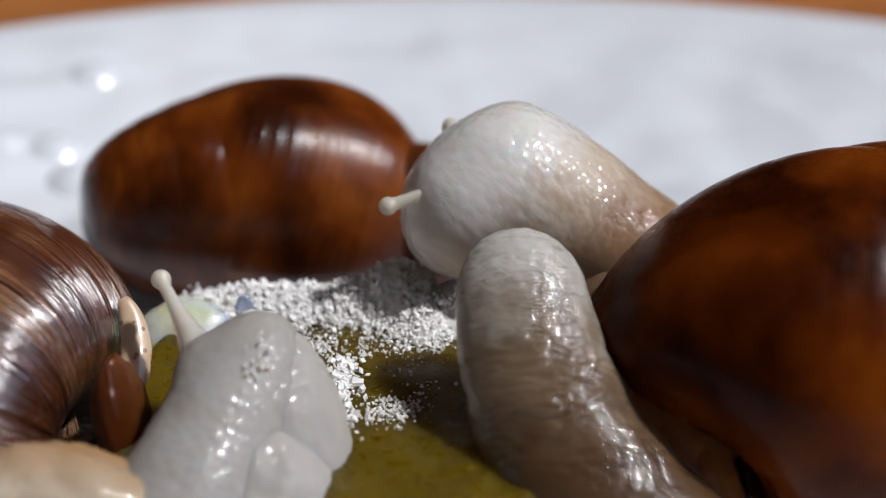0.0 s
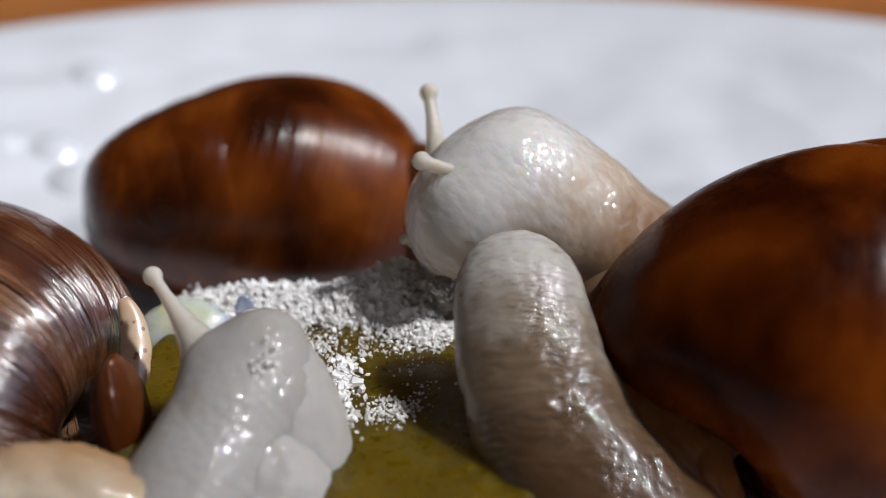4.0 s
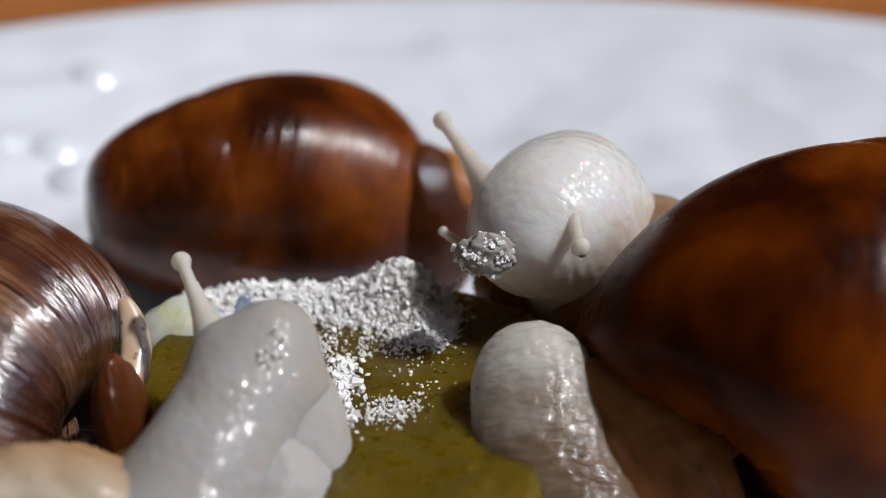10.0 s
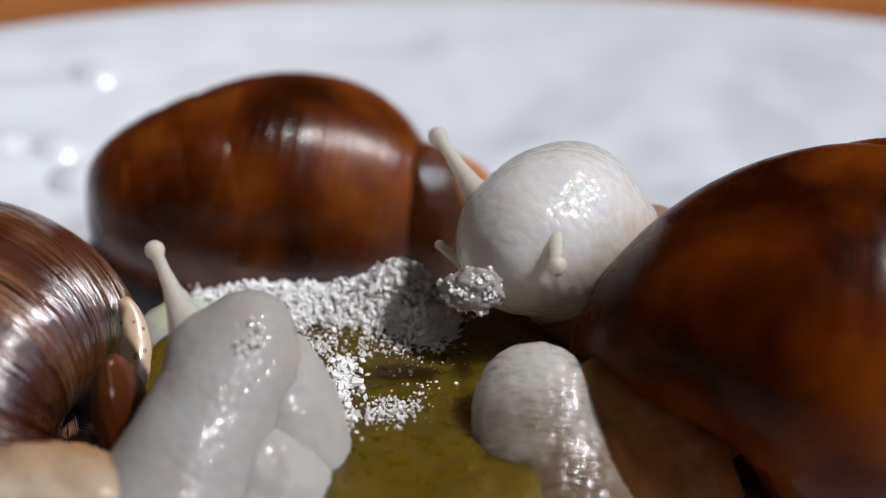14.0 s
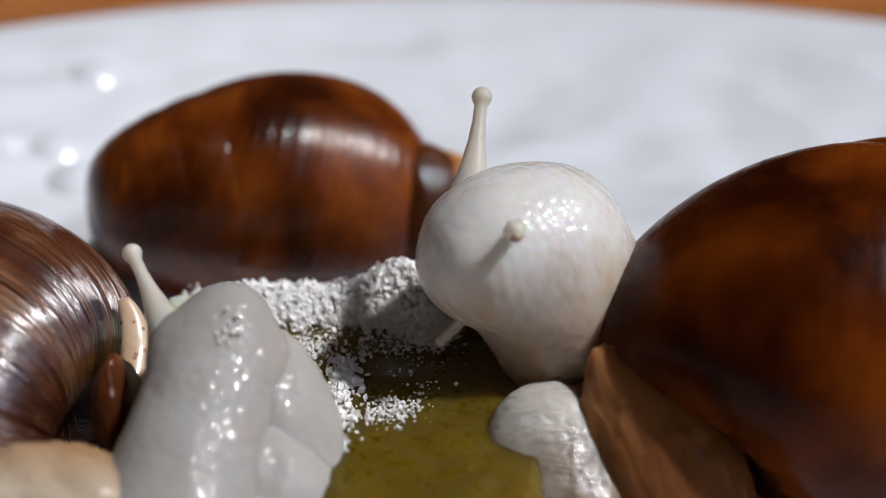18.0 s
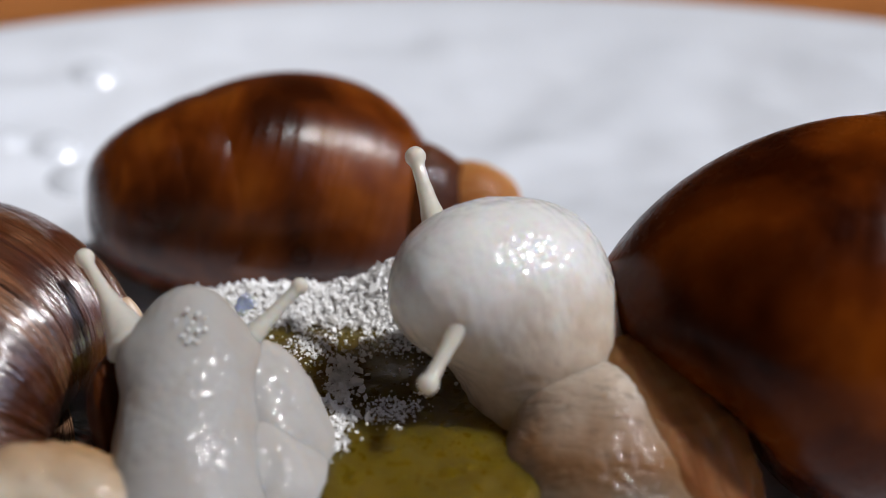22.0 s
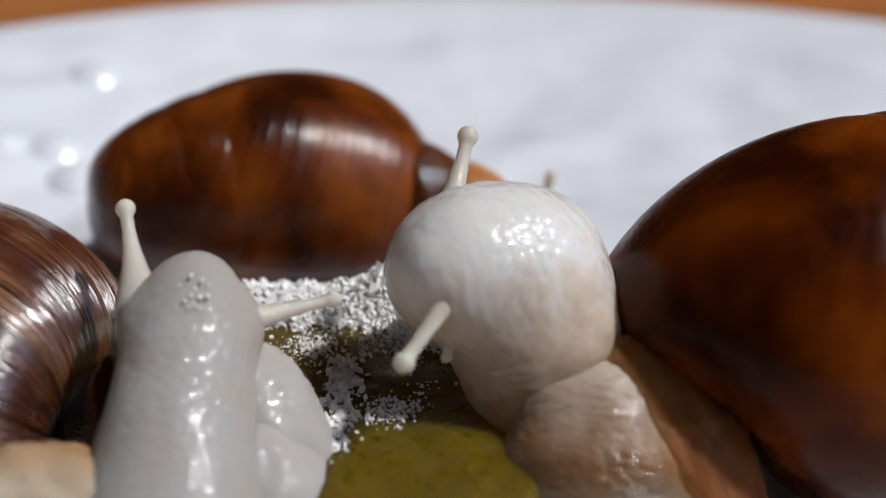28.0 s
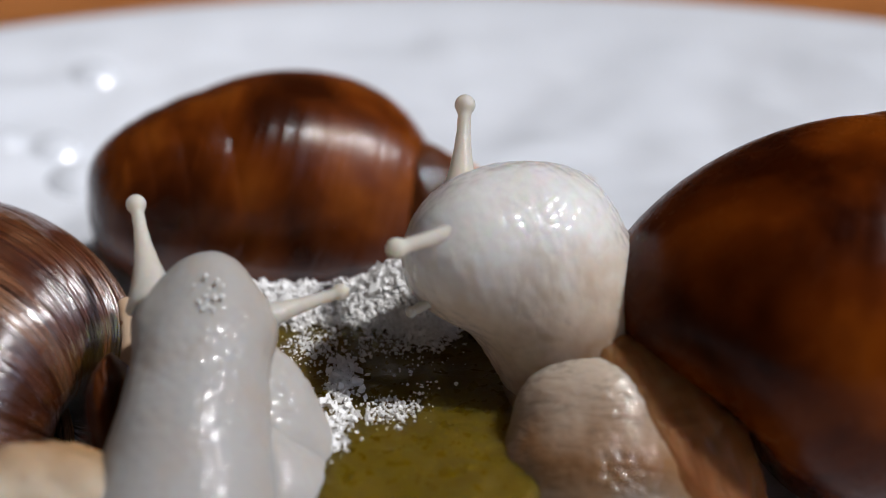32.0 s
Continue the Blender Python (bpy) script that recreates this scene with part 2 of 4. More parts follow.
def lump(name, rx, ry, rz, material, rough=0.05, seed=0, rings=26, segments=36, warts=0.0, folds=0.0):
    """A soft rounded body, radii in millimetres, with an uneven skin."""
    off = Vector((seed * 3.7, seed * 1.9, seed * 5.3))

    def place(a, b):
        th = math.pi * (0.012 + 0.976 * a)
        s, c = math.sin(th), math.cos(th)
        d = Vector((s * math.cos(b * math.tau), s * math.sin(b * math.tau), c))
        k = 1 + rough * (noise.noise(d * 1.7 + off) + 0.4 * noise.noise(d * 5 + off))
        p = Vector((d.x * rx, d.y * ry, d.z * rz)) * k
        if warts or folds:
            p += d * relief(p, warts, folds, seed)
        return tuple(p / 1000)

    return grid_mesh(name, rings, segments, place, material)


def lathe(name, profile, segments, material):
    """Turns (radius, height) pairs in millimetres round z."""
    n = len(profile)

    def place(a, b):
        r, z = profile[round(a * (n - 1))]
        return (r * math.cos(b * math.tau) / 1000, r * math.sin(b * math.tau) / 1000, z / 1000)

    return grid_mesh(name, n, segments, place, material)


# ---- the room, the table and the plate ----
def slab(name, x0, x1, y0, y1, z0, z1, material):
    """A wall, floor or ceiling board with softened edges, in metres."""
    bm = bmesh.new()
    bmesh.ops.create_cube(bm, size=1.0, matrix=Matrix.LocRotScale(((x0 + x1) / 2, (y0 + y1) / 2, (z0 + z1) / 2), None,
                                                                  (x1 - x0, y1 - y0, z1 - z0)))
    me = bpy.data.meshes.new(name)
    bm.to_mesh(me)
    me.materials.append(material)
    return me


def build_room():
    """A plain dim room with one tall window on the sunny side."""
    x0, x1, y0, y1, z0, z1 = -2.4, 0.95, -2.2, 2.2, -0.75, 2.30
    t = 0.12
    pieces = (("floor", (x0 - t, x1 + t, y0 - t, y1 + t, z0 - t, z0), FLOOR), ("ceiling", (x0 - t, x1 + t, y0 - t, y1 + t, z1, z1 + t), PAINT),
              ("wall_north", (x0 - t, x1 + t, y1, y1 + t, z0, z1), PAINT), ("wall_south", (x0 - t, x1 + t, y0 - t, y0, z0, z1), PAINT),
              ("wall_west", (x0 - t, x0, y0, y1, z0, z1), PAINT))
    for name, box, material in pieces:
        tagged(new(name, slab(name, *box, material)), kind="structure")
    # the east wall leaves the window's opening free
    wy0, wy1, wz0, wz1 = -1.1, 0.5, 0.45, 2.2
    east = tagged(new("wall_east"), kind="structure")
    for box in ((x1, x1 + t, y0, wy0, z0, z1), (x1, x1 + t, wy1, y1, z0, z1), (x1, x1 + t, wy0, wy1, z0, wz0), (x1, x1 + t, wy0, wy1, wz1, z1)):
        part("panel", slab("panel", *box, PAINT), east)
    win = tagged(new("window_1"), kind="structure")
    f = 0.05
    for box in ((x1 + 0.04, x1 + 0.09, wy0, wy0 + f, wz0, wz1), (x1 + 0.04, x1 + 0.09, wy1 - f, wy1, wz0, wz1),
                (x1 + 0.04, x1 + 0.09, wy0 + f, wy1 - f, wz0, wz0 + f), (x1 + 0.04, x1 + 0.09, wy0 + f, wy1 - f, wz1 - f, wz1)):
        part("window_frame", slab("window_frame", *box, PAINT), win)
    part("window_sill", slab("window_sill", x1 - 0.1, x1 + 0.02, wy0 - 0.04, wy1 + 0.04, wz0 - 0.03, wz0 - 0.004, PAINT), win)


# ---- the table and the plate ----
def build_table():
    bm = bmesh.new()
    bmesh.ops.create_cube(bm, size=1.0, matrix=Matrix.LocRotScale((0, 0.2, -0.019), None, (1.2, 1.0, 0.03)))
    bmesh.ops.bevel(bm, geom=list(bm.edges), offset=0.003, segments=2, affect="EDGES")
    me = bpy.data.meshes.new("tabletop")
    bm.to_mesh(me)
    me.materials.append(WOOD)
    table = thing("table", 0, 0, 0, "orange-brown varnished wooden table under the plate", "table")
    part("tabletop", me, table)
    leg = lathe("leg", [(1, -0.5), (22, -0.5), (26, -30), (24, -700), (20, -716), (1, -716)], 20, WOOD)
    for sx in (-0.54, 0.54):
        for y in (-0.24, 0.64):
            part("leg", leg, table, pose(sx, y, -0.033))
    return table


def build_plate():
    """A round white plate with a raised, softly embossed wall and a rolled rim."""
    top = [(0, 0.0), (30, 0.0), (60, 0.1), (84, 0.5), (96, 1.3), (106, 2.8), (116, 5.0), (126, 7.6), (136, 10.4),
           (145, 12.8), (151, 14.2), (155, 14.9)]
    fine = []
    for (r0, z0), (r1, z1) in zip(top, top[1:]):
        for k in range(5):
            f = k / 5
            fine.append((r0 + (r1 - r0) * f, z0 + (z1 - z0) * f))
    fine += [(155, 14.9), (157.2, 15.2), (158.6, 14.9), (159, 14.0), (158, 12.9), (150, 10.5), (130, 5.5), (110, 0.4),
             (98, -2.2), (94, -3.9), (90, -3.9), (86, -2.4), (40, -2.4), (0.5, -2.4)]
    n, seg = len(fine), 288

    def place(a, b):
        i = round(a * (n - 1))
        r, z = fine[i]
        r = max(r, 0.3)
        ang = b * math.tau
        x, y = r * math.cos(ang), r * math.sin(ang)
        if i < 55:
            fade = min(1.0, max(0.0, (r - 62) / 18)) * min(1.0, max(0.0, (150 - r) / 8))
            p = Vector((x / 13.0, y / 13.0, 0.3))
            z += fade * (1.5 * noise.noise(p) + 0.5 * noise.noise(p * 2.3))
        return (x / 1000, y / 1000, z / 1000)

    plate = new("plate", grid_mesh("plate", n, seg, place, PORCELAIN))
    plate.matrix_basis = mm(4, -20, 0)
    return tagged(plate, "white glazed porcelain plate with embossed wall and rolled rim", "plate")


# ---- snails ----
def shell_mesh(name, size, material, turns=7.0, grow=1.42, long=1.0, mouth=1.1, skew=0.3, taper=0.43):
    """A dextral spiral shell with a blunt apex. Heading +x, up +z, apex towards -x; the origin lies on the axis in the
    middle of the last whorl. mouth: the angle at which the spiral ends, in half turns from the left side over the top."""
    b = math.log(grow) / math.tau
    total = turns * math.tau
    a, p, q, c = 0.36 * size, 0.64 * size, 1.08 * size * long, 1.55 * size * long
    per, ring = 64, 52
    steps = int(turns * per)
    verts, faces, uvs = [], [], []
    for i in range(steps + 1):
        th = total * i / steps
        s = math.exp(b * (th - total))
        w = s ** taper
        ph = math.pi * mouth + (th - total)
        flare = 1 + 0.04 * max(0.0, (th - total + 0.5) / 0.5) ** 2
        rad = Vector((0, math.cos(ph), math.sin(ph)))
        wob = 1 + 0.002 * noise.noise(Vector((th * 6, 0, 0)))
        for j in range(ring):
            t = math.tau * j / ring + math.pi
            ct, st = math.cos(t), math.sin(t)
            pt = rad * ((a + p * flare * wob * ct) * w) + Vector((c * (s - 1) + (q * flare * st + 0.12 * q * ct) * s ** 0.85, 0, 0))
            verts.append((pt.x / 1000, pt.y / 1000, pt.z / 1000))
            uvs.append((i / steps + skew / turns * (st - 1) * 0.5, j / ring))
    for i in range(steps):
        for j in range(ring):
            k = (j + 1) % ring
            faces.append((i * ring + j, i * ring + k, (i + 1) * ring + k, (i + 1) * ring + j))
    # the inner face of the mouth, a thin wall further in
    back = [steps, steps - 1, steps - 4, steps - 10, steps - 18]
    base = len(verts)
    for n_, i in enumerate(back):
        mid = Vector((0, 0, 0))
        for j in range(ring):
            mid += Vector(verts[i * ring + j])
        mid /= ring
        for j in range(ring):
            v = Vector(verts[i * ring + j])
            v = mid + (v - mid) * (0.985 if n_ == 0 else 0.96)
            verts.append(tuple(v))
            uvs.append((i / steps, j / ring))
    for j in range(ring):
        k = (j + 1) % ring
        faces.append((steps * ring + j, steps * ring + k, base + k, base + j))
        for n_ in range(len(back) - 1):
            o = base + n_ * ring
            faces.append((o + j, o + k, o + ring + k, o + ring + j))
    return mesh_of(name, verts, faces, material, True, uvs)


def tentacle_mesh(name, length, bulb, thin, thick, material):
    """Points to +z; the tip's bulb lies round the origin."""
    prof = []
    for k in range(9):
        t = math.pi * k / 11
        prof.append((max(0.02, bulb * math.sin(t)), bulb * math.cos(t)))
    for k in range(14):
        f = k / 13
        prof.append((thin + (thick - thin) * f ** 2.0 + 0.03 * math.sin(k * 2.4), -bulb * 1.05 - (length - bulb) * f))
    return lathe(name, prof, 20, material)


def add_tentacle(parent, length, bulb, thin, thick, label=""):
    me = tentacle_mesh("tentacle", length, bulb, thin, thick, SKIN_TENTACLE)
    ob = part("tentacle", me, parent, None, label)
    part("eye", lump("eye", bulb * 0.42, bulb * 0.42, bulb * 0.2, EYE_DARK, 0.02, 1, 8, 12), ob,
         mm(0, -bulb * 0.5, bulb * 0.74, 35))
    return ob


def forebody_mesh(name, blobs, middle, soft, material, warts, frills, creases=0.09, rings=150, segments=210, axis=1):
    """A head and the bent column of body that carries it, melted from rounded blobs (centre, radii) in millimetres into one skin."""
    a = np.linspace(0.004, 0.996, rings)[:, None] * np.pi
    b = np.arange(segments)[None, :] / segments * 2 * np.pi
    way = np.stack([np.sin(a) * np.cos(b), np.sin(a) * np.sin(b), np.cos(a) + 0 * b], -1).reshape(-1, 3)

    def depth(p):
        total = 0
        for (c, r) in blobs:
            q = (p - np.array(c)) / np.array(r)
            total = total + np.exp(-(np.linalg.norm(q, axis=1) - 1) * min(r) / soft)
        return -soft * np.log(total)

    far = np.full(len(way), 44.0)
    for k in range(72):
        d = 44.0 - 0.6 * k
        out = depth(np.array(middle) + way * d) > 0
        keep = far >= d + 0.59
        far = np.where(out & keep, d, far)
    near_by = far - 0.6
    for _ in range(14):
        half = (far + near_by) / 2
        out = depth(np.array(middle) + way * half[:, None]) > 0
        far, near_by = np.where(out, half, far), np.where(out, near_by, half)
    verts = []
    for d, w in zip(far, way):
        p = Vector(np.array(middle) + w * d)
        w = Vector(w)
        low = min(1.0, max(0.0, (-5 - p[axis]) / 6)) if axis == 1 else min(1.0, max(0.0, (1 - p[axis]) / 8))
        k = relief(p, warts * (1 - low), 0.0, 3)
        q = p * 0.35
        q[axis] = p[axis] * 1.1 + 0.6 * noise.noise(p * 0.4)
        k += creases * low * (1.0 - 2.2 * abs(noise.noise(q)))
        rim = math.exp(-((p.y + 2.5) / 3.0) ** 2) * min(1.0, max(0.0, (p.z - 1.0) / 3.0))
        k += frills * rim * math.sin(math.atan2(p.x, p.z) * 34 + 2 * noise.noise(p * 0.3))
        k += 0.25 * noise.noise(p * 0.22)
        verts.append(tuple((p + w * k) / 1000))
    faces = []
    for i in range(rings - 1):
        for j in range(segments):
            n = (j + 1) % segments
            faces.append((i * segments + j, (i + 1) * segments + j, (i + 1) * segments + n, i * segments + n))
    faces.append(tuple(range(segments)))
    faces.append(tuple((rings - 1) * segments + j for j in range(segments))[::-1])
    return mesh_of(name, verts, faces, material)


def build_snail(label, base, radii, skin):
    """A snail as one thing: its neck is a row of short stiff pieces that slide over one another behind the head."""
    snail = thing("snail", *base, label, "snail", "snails on the plate")
    parts = {"neck": [], "snail": snail}
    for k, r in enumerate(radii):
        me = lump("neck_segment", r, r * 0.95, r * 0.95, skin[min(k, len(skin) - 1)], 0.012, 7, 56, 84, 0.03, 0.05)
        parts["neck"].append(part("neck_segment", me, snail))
    return parts


def bent_tube(name, a, b, c, wide, thick, material, steps=40, ring=14):
    """A flattened tube, fat in the middle, along the curve a + b u + c u u, in millimetres."""
    a, b, c = Vector(a), Vector(b), Vector(c)

    def place(f, g):
        u = f
        mid = a + b * u + c * u * u
        along = (b + c * (2 * u)).normalized()
        side = along.cross(Vector((0.3, -0.8, 0.5))).normalized()
        out = side.cross(along)
        k = 0.35 + 0.65 * math.sin(math.pi * min(1.0, max(0.0, f))) ** 0.6
        k *= 1 + 0.12 * noise.noise(Vector((u * 9, g * 3, 1)))
        p = mid + side * (wide * k * math.cos(g * math.tau)) + out * (thick * k * math.sin(g * math.tau))
        return tuple(p / 1000)

    return grid_mesh(name, steps, ring, place, material)


build_room()
table = build_table()
plate = build_plate()

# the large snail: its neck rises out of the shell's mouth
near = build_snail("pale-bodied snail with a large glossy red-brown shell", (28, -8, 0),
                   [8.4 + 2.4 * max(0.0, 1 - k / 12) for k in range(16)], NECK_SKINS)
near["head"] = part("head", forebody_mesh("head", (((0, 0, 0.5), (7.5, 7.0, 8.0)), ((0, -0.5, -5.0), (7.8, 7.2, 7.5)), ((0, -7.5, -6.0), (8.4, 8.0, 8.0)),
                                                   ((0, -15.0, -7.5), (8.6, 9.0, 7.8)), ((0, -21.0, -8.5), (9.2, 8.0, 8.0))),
                                          (0, -8.0, -4.5), 1.6, SKIN_HEAD, 0.08, 0.05), near["snail"], None, "pale wet head on a tan neck with shade in its colour")
near["belly"] = part("belly", lump("belly", 9.0, 6.0, 6.5, FLANK_SKIN, 0.08, 35, 40, 60, 0.0, 0.12), near["snail"], mm(-15.5, 17.5, 9.5, 0, 15, 0), "underside of the neck, orange-brown with painted shade")
near["shell"] = part("shell", shell_mesh("shell", 20.6, SHELL_NEAR), near["snail"], None, "glossy red-brown spiral shell")
near["far"] = add_tentacle(near["snail"], 11.5, 1.05, 0.66, 2.6)
near["close"] = add_tentacle(near["snail"], 8.5, 1.0, 0.66, 1.3)
near["feelers"] = [part("feeler", tentacle_mesh("feeler", 6.0, 0.55, 0.48, 1.0, SKIN_TENTACLE), near["snail"]) for _ in range(2)]
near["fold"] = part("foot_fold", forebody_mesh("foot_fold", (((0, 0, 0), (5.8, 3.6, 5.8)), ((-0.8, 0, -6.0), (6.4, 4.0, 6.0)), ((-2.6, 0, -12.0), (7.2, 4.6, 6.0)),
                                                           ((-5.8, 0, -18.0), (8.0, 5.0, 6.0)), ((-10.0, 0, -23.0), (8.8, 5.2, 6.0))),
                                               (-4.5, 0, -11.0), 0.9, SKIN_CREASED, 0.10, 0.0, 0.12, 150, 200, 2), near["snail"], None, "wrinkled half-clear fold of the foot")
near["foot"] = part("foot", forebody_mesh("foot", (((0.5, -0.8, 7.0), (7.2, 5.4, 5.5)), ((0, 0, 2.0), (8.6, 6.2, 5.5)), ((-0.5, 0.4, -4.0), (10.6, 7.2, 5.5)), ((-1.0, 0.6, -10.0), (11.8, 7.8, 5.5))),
                                          (0, 0, -2.0), 1.0, SKIN_FOOT, 0.08, 0.0, 0.22, 150, 210, 2), near["snail"], None, "broad wrinkled tan and cream foot with shade in its colour")
near["flank"] = part("flank", lump("flank", 6.4, 4.0, 12.5, FLANK_SKIN, 0.09, 37, 90, 120, 0.04, 0.14), near["snail"], None, "flank under the shell, orange-brown with painted shade")
near["mantle"] = part("mantle", lump("mantle", 10.0, 9.0, 9.0, FLANK_SKIN, 0.05, 33), near["snail"], None, "mantle collar, orange-brown with painted shade")

# the snail with the streaked shell
left = build_snail("pale grey-white snail with a streaked dark brown shell", (-30, -22, 0), (), ())
left_blobs = [((0, -0.3, 1.0), (3.9, 3.9, 4.0)), ((4.3, -0.3, -1.8), (1.9, 2.2, 2.4)), ((-4.3, 0, -2.2), (1.9, 2.2, 2.4))]
left_blobs += [((0, -0.05 * k, -3.6 - 2.2 * k), (4.1 + 0.32 * k, 3.9 + 0.28 * k, 4.6)) for k in range(11)]
left["head"] = part("head", forebody_mesh("head", left_blobs, (0, 0, -10.0), 1.1, SKIN_SMOOTH, 0.06, 0.0, 0.0), left["snail"], None, "smooth pale head and neck")
left["shell"] = part("shell", shell_mesh("shell", 17.8, SHELL_STREAK, skew=0.1), left["snail"], None, "dark brown shell with pale streaks")
left["far"] = add_tentacle(left["snail"], 10.5, 0.95, 0.58, 2.6)
left["close"] = add_tentacle(left["snail"], 10.5, 0.8, 0.55, 2.2)
left["flaps"] = [part("foot_fold", lump("foot_fold", 6.0, 5.4, 11.5, SKIN_FOLD, 0.05, 41, 70, 90, 0.08, 0.08), left["snail"]),
                 part("foot_fold", lump("foot_fold", 7.6, 6.4, 10.0, SKIN_FOLD, 0.06, 43, 60, 80, 0.05, 0.05), left["snail"])]
left["mantle"] = part("mantle", lump("mantle", 14.0, 8.0, 9.5, MANTLE_PALE, 0.10, 45, 60, 80, 0.15, 0.10), left["snail"], None, "cream and orange mantle edge")

# added to fill the dark gap here, with its shade in the brown
left["collar"] = part("collar", lump("collar", 2.2, 4.5, 7.0, MANTLE_BROWN, 0.1, 47, 30, 40, 0.0, 0.1), left["snail"], None, "collar in the shell's mouth, its brown holding the gap's shade")
left["lip"] = part("lip", bent_tube("lip", (-1.25, 9.74, 20.36), (6.9, -7.22, -11.23), (-6.81, -5.04, 3.31), 1.5, 0.8, LIP), left["snail"], None, "cream shell lip with dark specks")

# drops of slime along the shell's edge, and crumbs stuck to the crown of the head
DROPS = ((-29.8, -19.9, 12.9, 0.5), (-29.0, -19.2, 13.9, 0.45), (-30.4, -20.5, 11.5, 0.55), (-30.9, -21.2, 10.6, 0.5))
for x, y, z, r in DROPS:
    part("droplet", lump("droplet", r, r, r, WATER, 0.03, 3, 12, 16), left["snail"], mm(x + 30, y + 22, z), "clear drop of slime")
rng = random.Random(12)
for _ in range(16):
    d = Vector((rng.uniform(-0.2, 0.75), -0.75, rng.uniform(0.45, 1.0))).normalized()
    r = rng.uniform(0.25, 0.5)
    part("bubble", lump("bubble", r, r, r, SLIME, 0.03, 3, 12, 16), left["mantle"], mm(14.1 * d.x, 8.1 * d.y, 9.6 * d.z), "clear bubble of slime")
# beads of slime on the crown of the head
rng = random.Random(31)
for _ in range(16):
    x, z, r = rng.gauss(-0.8, 0.9), rng.uniform(-2.6, 1.0), rng.uniform(0.10, 0.22)
    wide = 5.1 + 0.12 * max(0.0, -z) - 0.25 * max(0.0, z) ** 1.6
    part("bubble", lump("bubble", r, r, r, SLIME, 0.03, 3, 12, 16), left["head"],
         mm(x, math.sqrt(max(0.1, wide * wide - x * x)) - 0.3, z), "clear bubble of slime")
for a, b, c in ((0.6, 0.9, 4.0), (-1.4, 0.3, 3.8), (2.0, 1.8, 3.4)):
    v, f = [], []
    rng = random.Random(int(a * 10) + 40)
    o = len(v)
    for cx in (-1, 1):
        for cy in (-1, 1):
            for cz in (-1, 1):
                v.append((cx * 0.00028 * rng.uniform(0.6, 1), cy * 0.00024 * rng.uniform(0.6, 1), cz * 0.00022 * rng.uniform(0.6, 1)))
    fc = [(0, 1, 3, 2), (4, 6, 7, 5), (0, 4, 5, 1), (2, 3, 7, 6), (0, 2, 6, 4), (1, 5, 7, 3)]
    part("crumb", mesh_of("crumb", v, fc, CHALK, False), left["head"], mm(a, b, c), "white crumb of grit")

# the snail behind, mostly within its shell
back = {"snail": thing("snail", -20, 26, 0, "snail behind the fruit, mostly drawn into its chestnut shell", "snail",
                       "snails on the plate")}
back["shell"] = part("shell", shell_mesh("shell", 17.4, SHELL_BACK, long=1.04, taper=0.36, skew=0.8), back["snail"], None, "glossy chestnut-brown spiral shell")
back["head"] = part("head", lump("head", 7.0, 6.0, 5.6, MANTLE, 0.05, 51), back["snail"], None, "orange-tinged head in shadow")
back["mantle"] = part("mantle", lump("mantle", 8.5, 8.0, 12.0, MANTLE_BROWN, 0.05, 53, 40, 60), back["snail"], None, "red-brown mantle collar")
back["far"] = add_tentacle(back["snail"], 9.0, 0.9, 0.6, 1.2)


# ---- the food ----
def build_fruit():
    """A thick slice with a rounded, slightly wavy edge and a bumpy cut top."""
    n, seg = 40, 90

    def place(a, b):
        ang = b * math.tau
        ca, sa = math.cos(ang), math.sin(ang)
        back = min(1.0, max(0.0, (sa + 0.15) / 0.6))
        wide = 22.5 if ca < 0 else 18.5 + 4.5 * back * back * (3 - 2 * back)
        bend = 3.0 if ca < 0 else 2.5 + 0.5 * back
        ex = wide / (abs(ca) ** bend + abs(sa * wide / 28.0) ** bend) ** (1 / bend)
        ex *= 1 + 0.035 * noise.noise(Vector((ca * 1.6, sa * 1.6, 3)))
        if a < 0.7:
            f, z = a / 0.7 * 0.93, 12.6
        elif a < 0.9:
            u = (a - 0.7) / 0.2 * math.pi / 2
            f, z = 0.93 + 0.07 * math.sin(u), 12.6 - 2.2 * (1 - math.cos(u))
        else:
            u = (a - 0.9) / 0.1
            f, z = 1.0 - 0.05 * u, 10.4 * (1 - u)
        f = max(f, 0.004)
        x, y = ex * f * ca, ex * f * sa
        if z > 9:
            z += 0.35 * noise.noise(Vector((x / 4, y / 4, 1))) + 0.15 * noise.noise(Vector((x / 1.5, y / 1.5, 7)))
        return (x / 1000, y / 1000, z / 1000)

    fruit = thing("fruit_slice", -9, -21, 0, "thick wet yellow-green slice of fruit lying on the plate", "fruit")
    part("flesh", grid_mesh("flesh", n, seg, place, FRUIT), fruit)
    part("rind_edge", lump("rind_edge", 5.5, 4.2, 4.6, FRUIT_PALE, 0.16, 61), fruit, mm(-18.5, 18.5, 10.2), "pale green wet edge")
    part("rind_edge", lump("rind_edge", 4.0, 3.2, 3.6, FRUIT_PALE, 0.18, 62), fruit, mm(-12.5, 21.0, 11.0), "pale green wet edge")
    return fruit


def heap_height(x, y):
    """Height of the powder over the fruit, in millimetres."""
    h = 3.0 * math.exp(-((x + 4.8) / 4.2) ** 2 - ((y - 0.6) / 3.4) ** 2)
    h += 2.6 * math.exp(-((y - 0.8) / 3.2) ** 2) * min(1.0, max(0.0, (x + 30) / 8)) * min(1.0, max(0.0, (1.5 - x) / 4))
    h += 1.8 * math.exp(-((x + 1.8) / 2.6) ** 2 - ((y + 4.5) / 3.2) ** 2)
    return h


